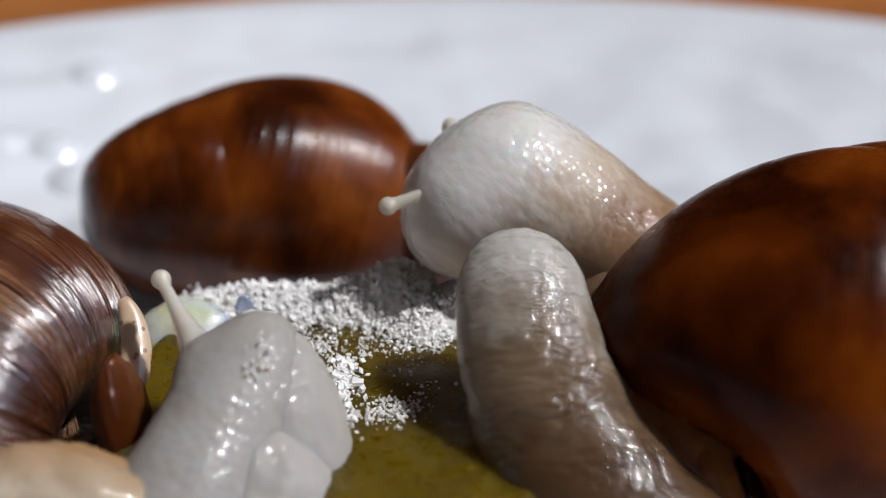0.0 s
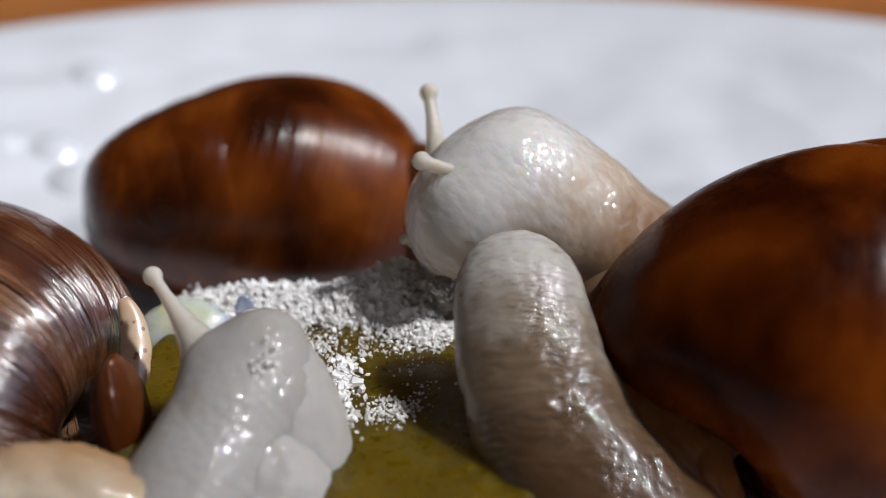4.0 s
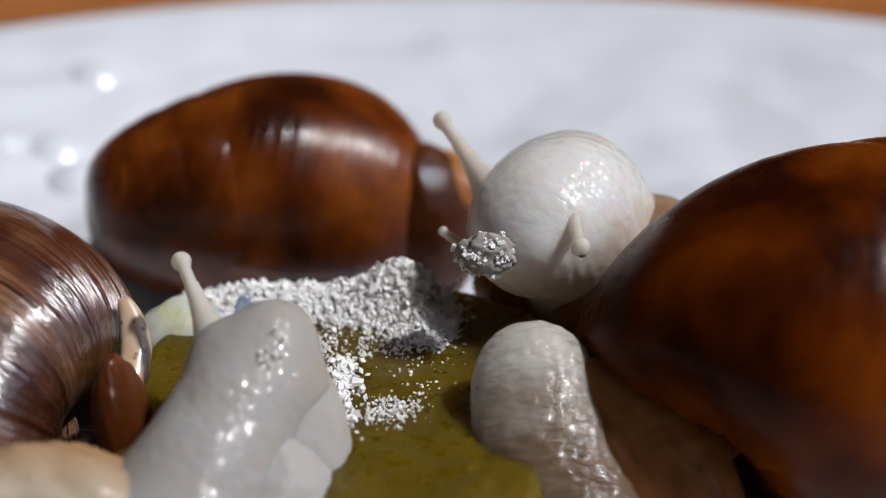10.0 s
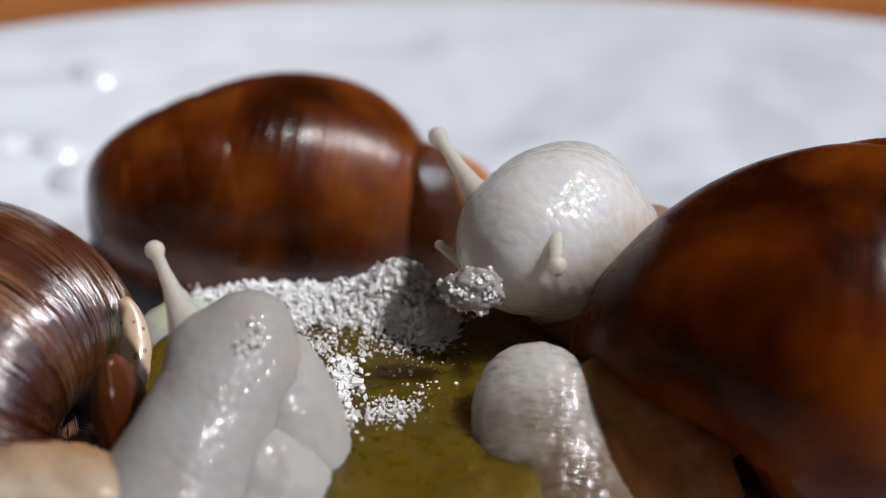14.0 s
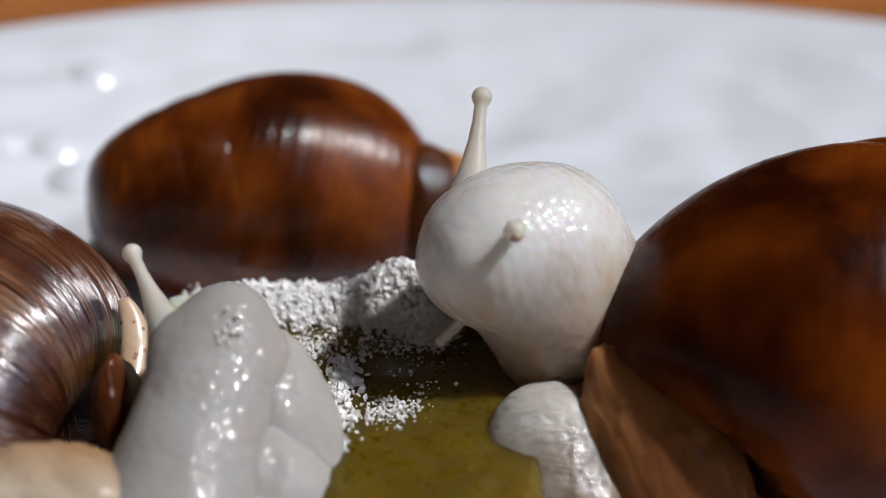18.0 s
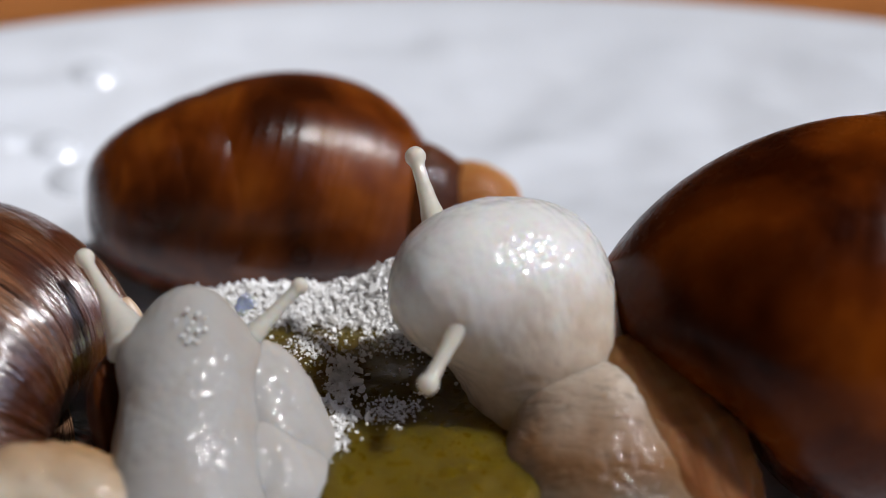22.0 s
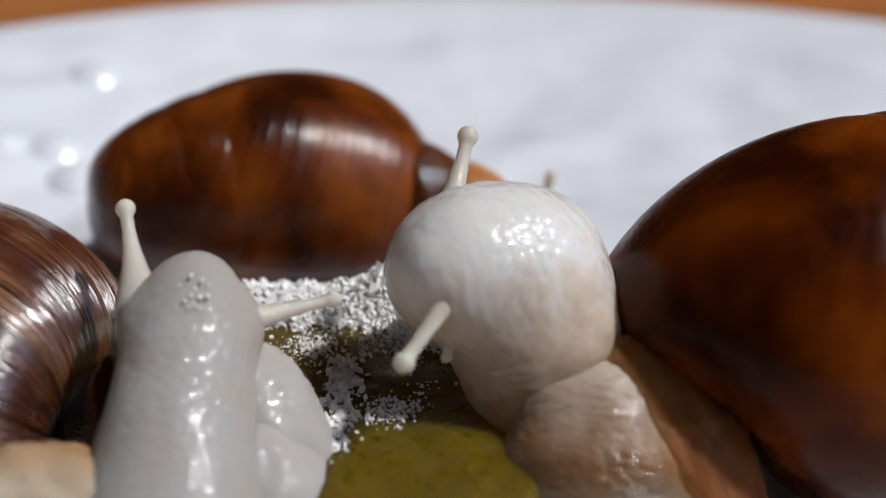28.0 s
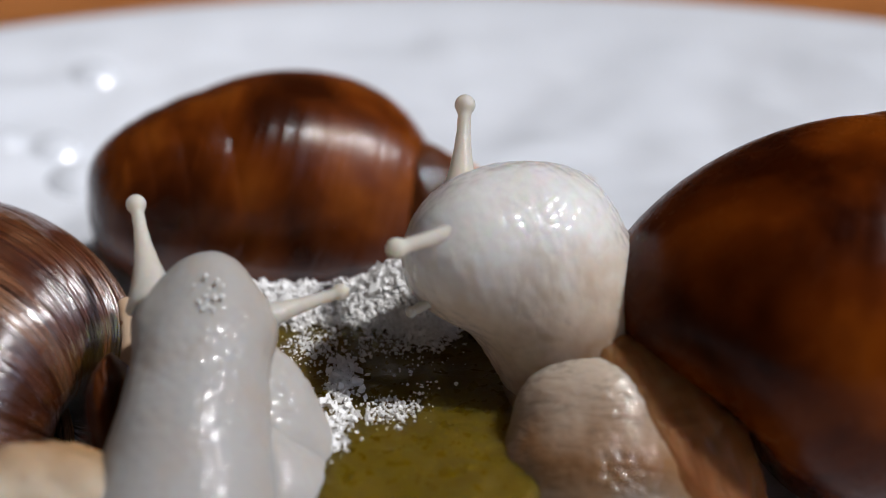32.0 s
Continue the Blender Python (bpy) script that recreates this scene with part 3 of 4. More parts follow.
def chip(verts, faces, at, size, rng):
    """One angular crumb of grit."""
    q = Euler((rng.uniform(0, 6.3), rng.uniform(0, 6.3), rng.uniform(0, 6.3))).to_matrix()
    s = Vector((size * rng.uniform(0.7, 1.2), size * rng.uniform(0.6, 1.1), size * rng.uniform(0.45, 0.9)))
    o = len(verts)
    for cx in (-1, 1):
        for cy in (-1, 1):
            for cz in (-1, 1):
                k = rng.uniform(0.55, 1.0)
                v = q @ Vector((cx * s.x * k, cy * s.y * rng.uniform(0.6, 1), cz * s.z * k))
                verts.append(((at[0] + v.x) / 1000, (at[1] + v.y) / 1000, (at[2] + v.z) / 1000))
    for f in ((0, 1, 3, 2), (4, 6, 7, 5), (0, 4, 5, 1), (2, 3, 7, 6), (0, 2, 6, 4), (1, 5, 7, 3)):
        faces.append(tuple(o + i for i in f))


def build_powder():
    rng = random.Random(5)
    heap = thing("powder_heap", -9, -1, 12.6, "heap of coarse chalk-white calcium grit on the fruit", "powder")
    bm_v, bm_f = [], []
    nx, ny = 90, 60
    for i in range(nx):
        for j in range(ny):
            x, y = -31 + 36 * i / (nx - 1), -13 + 21 * j / (ny - 1)
            h = heap_height(x, y)
            h += min(1.0, h) * (1.1 * noise.noise(Vector((x / 1.1, y / 1.1, 0))) + 0.35 * noise.noise(Vector((x / 0.45, y / 0.45, 4))))
            bm_v.append(((x + 9) / 1000, (y + 1) / 1000, (h - 0.75) / 1000))
    for i in range(nx - 1):
        for j in range(ny - 1):
            a = i * ny + j
            if min(bm_v[a][2], bm_v[a + ny + 1][2]) < -0.0006:
                continue
            bm_f.append((a, a + ny, a + ny + 1, a + 1))
    part("powder_bed", mesh_of("powder_bed", bm_v, bm_f, CHALK, False), heap)
    verts, faces = [], []
    made = 0
    while made < 11000:
        x, y = rng.uniform(-30, 3.5), rng.uniform(-12, 7)
        h = heap_height(x, y)
        if rng.random() > min(1.0, h / 1.1):
            continue
        size = 0.08 + 0.26 * rng.random() ** 3
        chip(verts, faces, (x + 9, y + 1, h - 0.45 + rng.uniform(-0.1, 0.35)), size, rng)
        made += 1
    # a patch of darker grey chips among the white ones
    dark_v, dark_f = [], []
    for _ in range(420):
        x, y = rng.gauss(-2.4, 1.3), rng.gauss(-1.2, 1.2)
        chip(dark_v, dark_f, (x + 9, y + 1, heap_height(x, y) - 0.3 + rng.uniform(0, 0.4)), 0.10 + 0.3 * rng.random() ** 2, rng)
    tagged(part("damp_grit", mesh_of("damp_grit", dark_v, dark_f, CHALK_GREY, False), heap, None, "dark grey grit"), kind="stuff")
    ob = part("grit", mesh_of("grit", verts, faces, CHALK, False), heap, None, "fine white grit")
    tagged(ob, kind="stuff")
    return heap


def build_crumbs():
    """Loose grit scattered over the wet flesh, and single larger flakes."""
    rng = random.Random(9)
    scatter = thing("loose_grit", -7, -18, 12.6, "loose white crumbs of grit scattered on the wet fruit", "powder")
    verts, faces = [], []
    spots = ((-5.0, -20.3, 2.6, 2.0, 330), (-10.0, -15.0, 1.3, 3.2, 480), (-9.6, -22.5, 0.9, 3.6, 260), (-13.5, -8.5, 2.6, 3.0, 480),
             (-2.5, -16.0, 3.2, 4.5, 60), (-5.5, -8.0, 4.0, 2.2, 160))
    for cx, cy, sx, sy, count in spots:
        for _ in range(count):
            x, y = rng.gauss(cx, sx * 0.6), rng.gauss(cy, sy * 0.6)
            chip(verts, faces, (x + 7, y + 18, rng.uniform(-0.05, 0.3)), 0.06 + 0.17 * rng.random() ** 2.5, rng)
    tagged(part("grit", mesh_of("grit", verts, faces, CHALK, False), scatter, None, "fine white crumbs"), kind="stuff")
    shapes = []
    for k in range(7):
        v, f = [], []
        chip(v, f, (0, 0, 0), 0.36, rng)
        shapes.append(mesh_of("flake", v, f, CHALK, False))
    for _ in range(280):
        x = rng.uniform(-28, 1.5)
        y = rng.uniform(-9, 3)
        if rng.random() > heap_height(x, y) / 1.6:
            x, y = rng.gauss(-9.8, 1.0), rng.uniform(-27, -9)
        z = heap_height(x, y) + 0.1
        fl = part("flake", shapes[rng.randrange(7)], scatter,
                  mm(x + 7, y + 18, z, rng.uniform(0, 360), rng.uniform(0, 360), rng.uniform(0, 360)))
        k = rng.uniform(0.6, 1.5)
        fl.scale = (k * rng.uniform(0.8, 1.7), k, k * 0.6)
    return scatter


def build_clump():
    """The clod of grit that sticks to the feeding snail's mouth."""
    rng = random.Random(21)
    clump = thing("grit_clump", 0, 0, 0, "damp clod of white and grey grit carried at the snail's mouth", "powder")
    part("clod", lump("clod", 2.8, 1.5, 2.0, CHALK_GREY, 0.3, 71, 40, 60, 0.25), clump, None, "grey damp core")
    verts, faces = [], []
    for _ in range(900):
        d = Vector((rng.gauss(0, 1), rng.gauss(0, 1), rng.gauss(0, 1))).normalized()
        if noise.noise(d * 2.6) < -0.1:
            continue
        k = (1 + 0.3 * noise.noise(d * 1.7)) * rng.uniform(0.88, 1.08)
        chip(verts, faces, (2.8 * d.x * k, 1.5 * d.y * k, 2.0 * d.z * k), 0.09 + 0.22 * rng.random() ** 2, rng)
    for _ in range(14):
        chip(verts, faces, (rng.gauss(-0.5, 2.2), rng.gauss(0, 0.6), rng.gauss(-1.6, 0.7)), rng.uniform(0.1, 0.3), rng)
    tagged(part("grit", mesh_of("grit", verts, faces, CHALK, False), clump), kind="stuff")
    return clump


# embossed beads on the plate's wall
for x, y, z in ((-67.9, 116.9, 10.6), (-68.8, 92.8, 5.2), (-63.2, 85.2, 3.1), (-77.5, 92.3, 6.3)):
    part("bead", lump("bead", 6.5, 6.5, 6.5, PORCELAIN, 0.02, 81, 30, 36), plate, mm(x, y, z - 5.0))

fruit = build_fruit()
powder = build_powder()
crumbs = build_crumbs()
clump = build_clump()


# ---- what moves ----
def at_time(rows, t):
    """Place and turn between two rows at t seconds."""
    for (t0, a), (t1, b) in zip(rows, rows[1:]):
        if t <= t1:
            f = max(0.0, (t - t0) / (t1 - t0))
            f = f * f * (3 - 2 * f)
            return Matrix.LocRotScale(a.translation.lerp(b.translation, f), a.to_quaternion().slerp(b.to_quaternion(), f), None)
    return rows[-1][1]


def reach(pieces, tip, base_rows, tip_rows, bow, root=None):
    """Strings stiff pieces along the bent line from a body's base to its tip, and keys them with the tip.
    Both poses look along their z; bow says how far the line follows them before it bends, root where in the tip's space, in millimetres, it ends, coming up along y."""
    walk(tip, tip_rows)
    paths = [[] for _ in pieces]
    for t, end in tip_rows:
        start = at_time(base_rows, t)
        p0, p1 = start.translation, end @ (Vector(root or (0, 0, 0)) / 1000)
        far = (p1 - p0).length * bow
        d0, d1 = start.col[2].to_3d() * far, end.col[1 if root else 2].to_3d() * far
        y0, y1 = start.col[1].to_3d(), end.col[2 if root else 1].to_3d()
        for k in range(len(pieces)):
            u = k / len(pieces)
            a, b, c, d = 2 * u ** 3 - 3 * u * u + 1, u ** 3 - 2 * u * u + u, 3 * u * u - 2 * u ** 3, u ** 3 - u * u
            place = p0 * a + d0 * b + p1 * c + d1 * d
            z = (p0 * (6 * u * u - 6 * u) + d0 * (3 * u * u - 4 * u + 1) + p1 * (6 * u - 6 * u * u) + d1 * (3 * u * u - 2 * u)).normalized()
            x = y0.lerp(y1, u).cross(z).normalized()
            m = Matrix((x, z.cross(x), z)).transposed().to_4x4()
            m.translation = place
            paths[k].append((t, m))
    for piece, rows in zip(pieces, paths):
        walk(piece, rows)


def motions():
    # millimetres and degrees, in each snail's own space
    near_head = [
        (0, mm(-24.72, 10.86, 24.21, 129, -21, -77)), (1, mm(-24.96, 11.01, 24.54, 126, -20, -78)), (3, mm(-25.08, 10.81, 24.10, 126, -20, -78)),
        (3.5, mm(-24.73, 10.22, 24.02, 128, -22, -75)), (5.5, mm(-21.44, 8.28, 24.59, 113, -16, -50)), (6.5, mm(-19.56, 7.64, 24.41, 108, -17, -43)),
        (8, mm(-18.61, 7.29, 23.65, 105, -15, -39)), (9, mm(-17.90, 7.19, 23.44, 105, -12, -39)), (10, mm(-17.54, 7.19, 23.44, 105, -13, -39)),
        (12, mm(-17.33, 5.97, 23.20, 112, -11, -43)), (13, mm(-17.66, 5.39, 23.14, 112, -12, -43)), (14.5, mm(-19.31, 2.77, 23.43, 106, -10, -50)),
        (16.5, mm(-21.54, -1.34, 24.08, 98, -14, -55)), (17.5, mm(-22.47, -3.26, 24.68, 94, -17, -58)), (18.2, mm(-22.35, -3.94, 25.60, 94, -19, -58)),
        (19, mm(-22.72, -5.00, 25.68, 93, -21, -60)), (20, mm(-23.98, -7.44, 25.19, 91, -21, -63)), (21, mm(-24.51, -7.82, 24.38, 90, -21, -63)),
        (22, mm(-24.77, -8.05, 23.90, 90, -21, -63)), (23, mm(-24.88, -8.07, 23.85, 88, -21, -63)), (24, mm(-24.72, -7.78, 24.47, 88, -21, -63)),
        (25.5, mm(-24.88, -7.44, 25.19, 87, -22, -63)), (27.5, mm(-25.14, -7.44, 25.19, 87, -22, -63)), (29, mm(-24.93, -7.15, 25.81, 88, -22, -63)),
        (30, mm(-25.02, -6.88, 25.21, 90, -22, -64)), (31, mm(-23.82, -5.57, 25.65, 94, -22, -68)), (32, mm(-23.48, -4.85, 26.03, 96, -22, -69))]
    near_base = [
        (0, mm(-7.26, 9.99, 12.89, 32, 1, -139)), (3.5, mm(-7.26, 9.99, 12.89, 32, 1, -139)), (6.5, mm(-6.31, 10.79, 14.60, 44, 12, -130)),
        (12, mm(-6.31, 10.52, 14.03, 41, 10, -133)), (14.5, mm(-8.02, 7.33, 14.27, 36, 8, -134)), (16.5, mm(-9.67, 3.65, 13.48, 32, 4, -137)),
        (17.5, mm(-11.27, 0.02, 12.79, 26, 1, -139)), (18.2, mm(-11.82, -3.43, 10.13, 24, -0, -140)), (19, mm(-13.95, -6.46, 5.99, 25, -4, -143)),
        (20, mm(-14.53, -7.25, 4.48, 25, -4, -143)), (32, mm(-14.92, -8.02, 5.01, 25, -4, -143))]
    left_head = [
        (0, mm(12.94, -0.71, 19.07, 51, -19, 171)), (1, mm(12.74, -0.71, 19.07, 51, -19, 171)), (2, mm(13.05, -0.71, 19.07, 51, -19, 171)),
        (3.5, mm(13.56, -0.64, 19.21, 51, -19, 171)), (5.5, mm(12.43, -0.43, 19.67, 51, -18, 172)), (6.5, mm(11.92, -0.39, 19.76, 51, -18, 172)),
        (8, mm(13.56, -0.39, 19.76, 52, -20, 170)), (9, mm(14.22, -0.30, 19.95, 52, -21, 169)), (10, mm(14.22, -0.26, 20.04, 52, -21, 169)),
        (11, mm(12.69, -0.17, 20.23, 51, -19, 171)), (12, mm(12.53, -0.13, 20.32, 51, -18, 172)), (13, mm(12.43, 0.00, 20.60, 51, -18, 172)),
        (14.5, mm(12.02, 0.13, 20.88, 51, -18, 172)), (16.5, mm(11.51, 0.26, 21.15, 51, -18, 172)), (17, mm(11.00, 0.33, 21.29, 51, -17, 173)),
        (18, mm(10.29, 0.39, 21.43, 51, -11, 178)), (18.5, mm(9.57, 0.33, 21.29, 51, -8, -179)), (19, mm(8.65, 0.39, 21.43, 51, -5, -176)),
        (20, mm(7.94, 0.31, 21.25, 51, -4, -175)), (21, mm(7.94, 0.48, 21.62, 52, -3, -175)), (22, mm(7.12, 0.26, 21.15, 52, -1, -173)),
        (23, mm(7.58, 0.65, 21.99, 51, -4, -175)), (24, mm(7.84, 1.00, 22.73, 51, -4, -176)), (25, mm(7.84, 1.30, 23.37, 51, -4, -176)),
        (25.5, mm(7.48, 1.13, 23.00, 51, -4, -176)), (27.5, mm(7.53, 1.43, 23.65, 51, -5, -177)), (28.5, mm(7.22, 1.64, 24.12, 51, -4, -176)),
        (29, mm(7.43, 1.47, 23.74, 51, -4, -176)), (30, mm(7.84, 1.43, 23.65, 51, -5, -176)), (31, mm(8.25, 1.60, 24.02, 51, -5, -176)),
        (32, mm(8.65, 1.56, 23.93, 51, -5, -177))]
    reach(near["neck"], near["head"], near_base, near_head, 0.5, (0, -17, -7.5))
    walk(left["head"], left_head)
    walk(near["far"], [
        (0, mm(-27.12, 19.02, 29.88, 33, 35, 128)), (0.5, mm(-26.99, 19.96, 31.89, 29, 33, 125)), (1, mm(-26.61, 21.24, 34.63, 26, 30, 121)),
        (1.5, mm(-26.80, 21.50, 35.20, 24, 30, 121)), (2, mm(-27.62, 21.69, 35.60, 22, 31, 123)), (2.5, mm(-27.49, 21.53, 35.26, 22, 31, 122)),
        (3, mm(-28.57, 21.24, 34.64, 21, 32, 126)), (3.5, mm(-29.07, 20.49, 34.21, 19, 34, 127)), (5.5, mm(-31.16, 17.20, 31.89, 52, 27, -164)),
        (6, mm(-31.03, 16.73, 31.47, 57, 25, -156)), (6.5, mm(-30.09, 16.28, 31.11, 59, 23, -154)), (7, mm(-29.73, 16.10, 30.71, 60, 22, -153)),
        (8, mm(-28.93, 16.10, 30.71, 60, 20, -154)), (9, mm(-27.94, 16.25, 31.04, 58, 19, -156)), (10, mm(-28.06, 16.46, 31.49, 57, 19, -156)),
        (10.5, mm(-28.25, 15.81, 30.68, 60, 20, -153)), (11, mm(-27.63, 16.25, 32.21, 53, 22, -162)), (11.5, mm(-28.18, 15.38, 30.96, 57, 23, -156)),
        (12, mm(-28.85, 15.15, 31.05, 57, 25, -154)), (13, mm(-29.22, 13.70, 29.11, 64, 24, -148)), (13.5, mm(-29.15, 13.07, 29.73, 62, 22, -150)),
        (14, mm(-28.54, 12.74, 31.00, 56, 21, -158)), (14.5, mm(-28.12, 12.31, 32.05, 52, 19, -163)), (16.5, mm(-25.68, 9.32, 35.11, 41, 16, 167)),
        (17, mm(-26.27, 8.51, 35.74, 41, 15, 169)), (17.5, mm(-25.03, 7.75, 36.47, 39, 16, 156)), (18, mm(-24.09, 7.28, 37.16, 38, 18, 148)),
        (18.5, mm(-23.82, 6.58, 37.21, 38, 19, 144)), (19, mm(-25.36, 5.48, 36.33, 38, 19, 153)), (19.5, mm(-26.77, 4.50, 36.61, 38, 17, 161)),
        (20, mm(-28.28, 3.03, 35.82, 40, 12, 174)), (20.5, mm(-29.22, 2.54, 34.77, 42, 8, -175)), (21, mm(-30.43, 2.08, 33.77, 45, 3, -161)),
        (21.5, mm(-31.15, 1.49, 32.52, 48, -0, -153)), (22, mm(-30.70, 1.66, 32.87, 46, 2, -160)), (23, mm(-29.77, 2.54, 34.77, 41, 6, -174)),
        (24, mm(-29.49, 3.22, 36.23, 40, 7, -177)), (24.5, mm(-28.55, 3.76, 37.37, 37, 11, 171)), (25.5, mm(-28.22, 3.38, 36.57, 39, 11, 169)),
        (27.5, mm(-26.12, 1.14, 31.77, 49, 17, 148)), (28, mm(-25.57, 2.50, 34.68, 41, 19, 141)), (28.5, mm(-26.78, 3.78, 37.42, 36, 17, 150)),
        (29, mm(-28.00, 3.57, 36.98, 38, 14, 164)), (29.5, mm(-28.50, 4.21, 37.75, 37, 14, 166)), (30, mm(-28.44, 4.54, 37.87, 36, 15, 163)),
        (30.5, mm(-27.28, 5.30, 38.32, 34, 18, 155)), (31, mm(-26.82, 5.17, 36.85, 35, 18, 156)), (31.5, mm(-25.70, 5.27, 36.47, 35, 20, 147)),
        (32, mm(-25.81, 5.72, 36.84, 35, 21, 148))])
    walk(near["close"], [
        (0, mm(-33.68, 6.07, 25.78, 106, -14, -84)), (0.5, mm(-34.26, 6.69, 27.11, 98, -13, -86)), (1, mm(-33.50, 7.38, 28.59, 89, -12, -87)),
        (1.5, mm(-33.09, 7.88, 29.65, 79, -10, -90)), (2, mm(-33.09, 8.47, 30.92, 69, -7, -94)), (3, mm(-33.50, 9.01, 32.08, 62, -2, -100)),
        (3.5, mm(-32.43, 8.20, 31.52, 63, -0, -100)), (5.5, mm(-21.92, -1.76, 27.92, 95, -25, -17)), (6, mm(-20.02, -2.68, 26.52, 105, -24, -15)),
        (6.5, mm(-18.83, -3.26, 25.89, 108, -22, -15)), (7, mm(-17.80, -3.44, 25.49, 109, -22, -11)), (8, mm(-15.78, -3.39, 25.59, 105, -20, -1)),
        (9, mm(-14.85, -3.30, 25.79, 101, -19, 1)), (10, mm(-14.75, -3.42, 25.54, 103, -19, -1)), (11, mm(-14.93, -0.43, 25.33, 114, -20, -4)),
        (12, mm(-15.32, -1.45, 24.32, 123, -21, -12)), (13, mm(-16.04, -3.02, 22.12, 134, -19, -21)), (14, mm(-17.33, -7.03, 25.28, 103, -19, -8)),
        (14.5, mm(-17.94, -6.44, 28.51, 76, -18, -1)), (16.5, mm(-20.68, -10.48, 29.32, 78, -15, -5)), (17, mm(-21.46, -11.33, 29.88, 77, -15, -7)),
        (18, mm(-21.71, -12.57, 31.26, 74, -14, -5)), (19, mm(-22.07, -13.79, 31.70, 75, -14, -4)), (20, mm(-24.16, -14.22, 29.58, 89, -16, -21)),
        (20.5, mm(-25.00, -14.95, 28.02, 102, -17, -29)), (21, mm(-25.99, -15.89, 26.01, 114, -18, -36)), (21.5, mm(-27.71, -17.76, 22.00, 129, -20, -47)),
        (22, mm(-29.28, -18.90, 19.55, 133, -20, -54)), (22.5, mm(-30.41, -19.11, 19.10, 132, -21, -57)), (23, mm(-31.44, -19.11, 19.10, 130, -21, -60)),
        (23.5, mm(-32.13, -18.98, 19.37, 129, -21, -62)), (24, mm(-31.05, -18.57, 20.26, 129, -21, -59)), (25, mm(-29.77, -18.24, 20.97, 131, -20, -55)),
        (25.5, mm(-25.49, -18.65, 20.08, 138, -17, -33)), (27.5, mm(-31.05, -17.90, 21.68, 128, -21, -58)), (28, mm(-31.40, -18.11, 21.23, 129, -21, -60)),
        (29, mm(-30.76, -17.70, 22.13, 129, -21, -58)), (29.5, mm(-30.96, -17.56, 21.83, 129, -21, -59)), (30, mm(-32.06, -16.30, 23.94, 119, -21, -62)),
        (30.5, mm(-32.67, -14.37, 26.90, 106, -21, -65)), (31, mm(-32.99, -13.18, 28.26, 99, -21, -67)), (31.5, mm(-32.11, -12.53, 29.06, 97, -21, -66)),
        (32, mm(-32.12, -12.10, 29.40, 96, -21, -66))])
    walk(near["feelers"][0], [
        (0, mm(-30.57, 9.76, 19.49, 56, -34, -55)), (3.5, mm(-32.21, 9.72, 20.59, 56, -17, -82)), (5.5, mm(-30.65, 7.14, 19.78, 86, 10, -102)),
        (6.5, mm(-28.96, 6.94, 20.54, 80, 13, -114)), (9, mm(-27.94, 7.65, 22.05, 64, 16, -129)), (12, mm(-28.12, 6.66, 22.30, 58, 21, -128)),
        (14.5, mm(-28.35, 3.31, 22.23, 54, 15, -132)), (16.5, mm(-27.11, 0.04, 24.68, 33, 16, 158)), (19, mm(-27.13, -3.48, 26.59, 33, 21, 129)),
        (20, mm(-28.75, -4.96, 28.14, 27, 20, 130)), (22, mm(-29.93, -5.48, 27.03, 27, 20, 134)), (23, mm(-31.05, -5.03, 28.00, 28, 16, 153)),
        (24.5, mm(-28.75, -4.40, 29.35, 27, 21, 121)), (28, mm(-27.68, -5.30, 27.41, 40, 21, 111)), (32, mm(-27.13, -3.25, 27.08, 27, 21, 106))])
    walk(near["feelers"][1], [
        (0, mm(-27.05, 7.04, 23.11, 66, -37, -46)), (3.5, mm(-27.05, 6.58, 23.31, 59, -37, -46)), (5.5, mm(-21.96, 12.43, 16.94, 135, 25, -147)),
        (9, mm(-18.23, 11.05, 15.16, 138, 19, -151)), (13, mm(-22.67, 9.45, 15.27, 126, 20, -123)), (16.5, mm(-27.05, 1.89, 14.44, 135, 5, -133)),
        (19, mm(-28.47, -11.45, 18.97, 133, -20, -72)), (21, mm(-28.46, -13.41, 19.50, 134, -21, -67)), (22, mm(-29.23, -13.08, 20.19, 122, -21, -71)),
        (25.5, mm(-27.69, -12.86, 20.67, 140, -21, -59)), (29, mm(-27.69, -13.73, 18.80, 150, -21, -59)), (30, mm(-28.21, -12.86, 19.48, 143, -21, -62)),
        (31, mm(-30.56, -10.67, 21.82, 112, -20, -76)), (32, mm(-30.94, -10.05, 21.96, 111, -20, -77))])
    walk(near["fold"], [
        (0, mm(-20.80, -8.22, 23.51, 46, -0, 180)), (3.5, mm(-21.07, -8.22, 23.51, 46, -0, 180)), (5.5, mm(-20.27, -9.34, 21.11, 46, -0, 180)),
        (6.5, mm(-19.85, -10.24, 19.19, 46, -0, 180)), (8, mm(-19.53, -11.13, 17.28, 46, -0, 180)), (9, mm(-19.43, -11.62, 16.22, 46, -0, 180)),
        (11, mm(-19.43, -12.12, 15.17, 46, -0, 180)), (13, mm(-19.45, -13.37, 14.83, 46, -0, 180)), (14.5, mm(-19.29, -13.82, 13.88, 46, -0, 180)),
        (16.5, mm(-19.06, -15.33, 13.01, 46, -0, 180)), (19, mm(-17.46, -15.88, 9.46, 46, -0, 180)), (21, mm(-15.93, -15.34, 5.88, 46, -0, 180)),
        (23, mm(-15.56, -14.86, 4.55, 46, -0, 180)), (32, mm(-15.56, -14.86, 4.55, 46, -0, 180))])
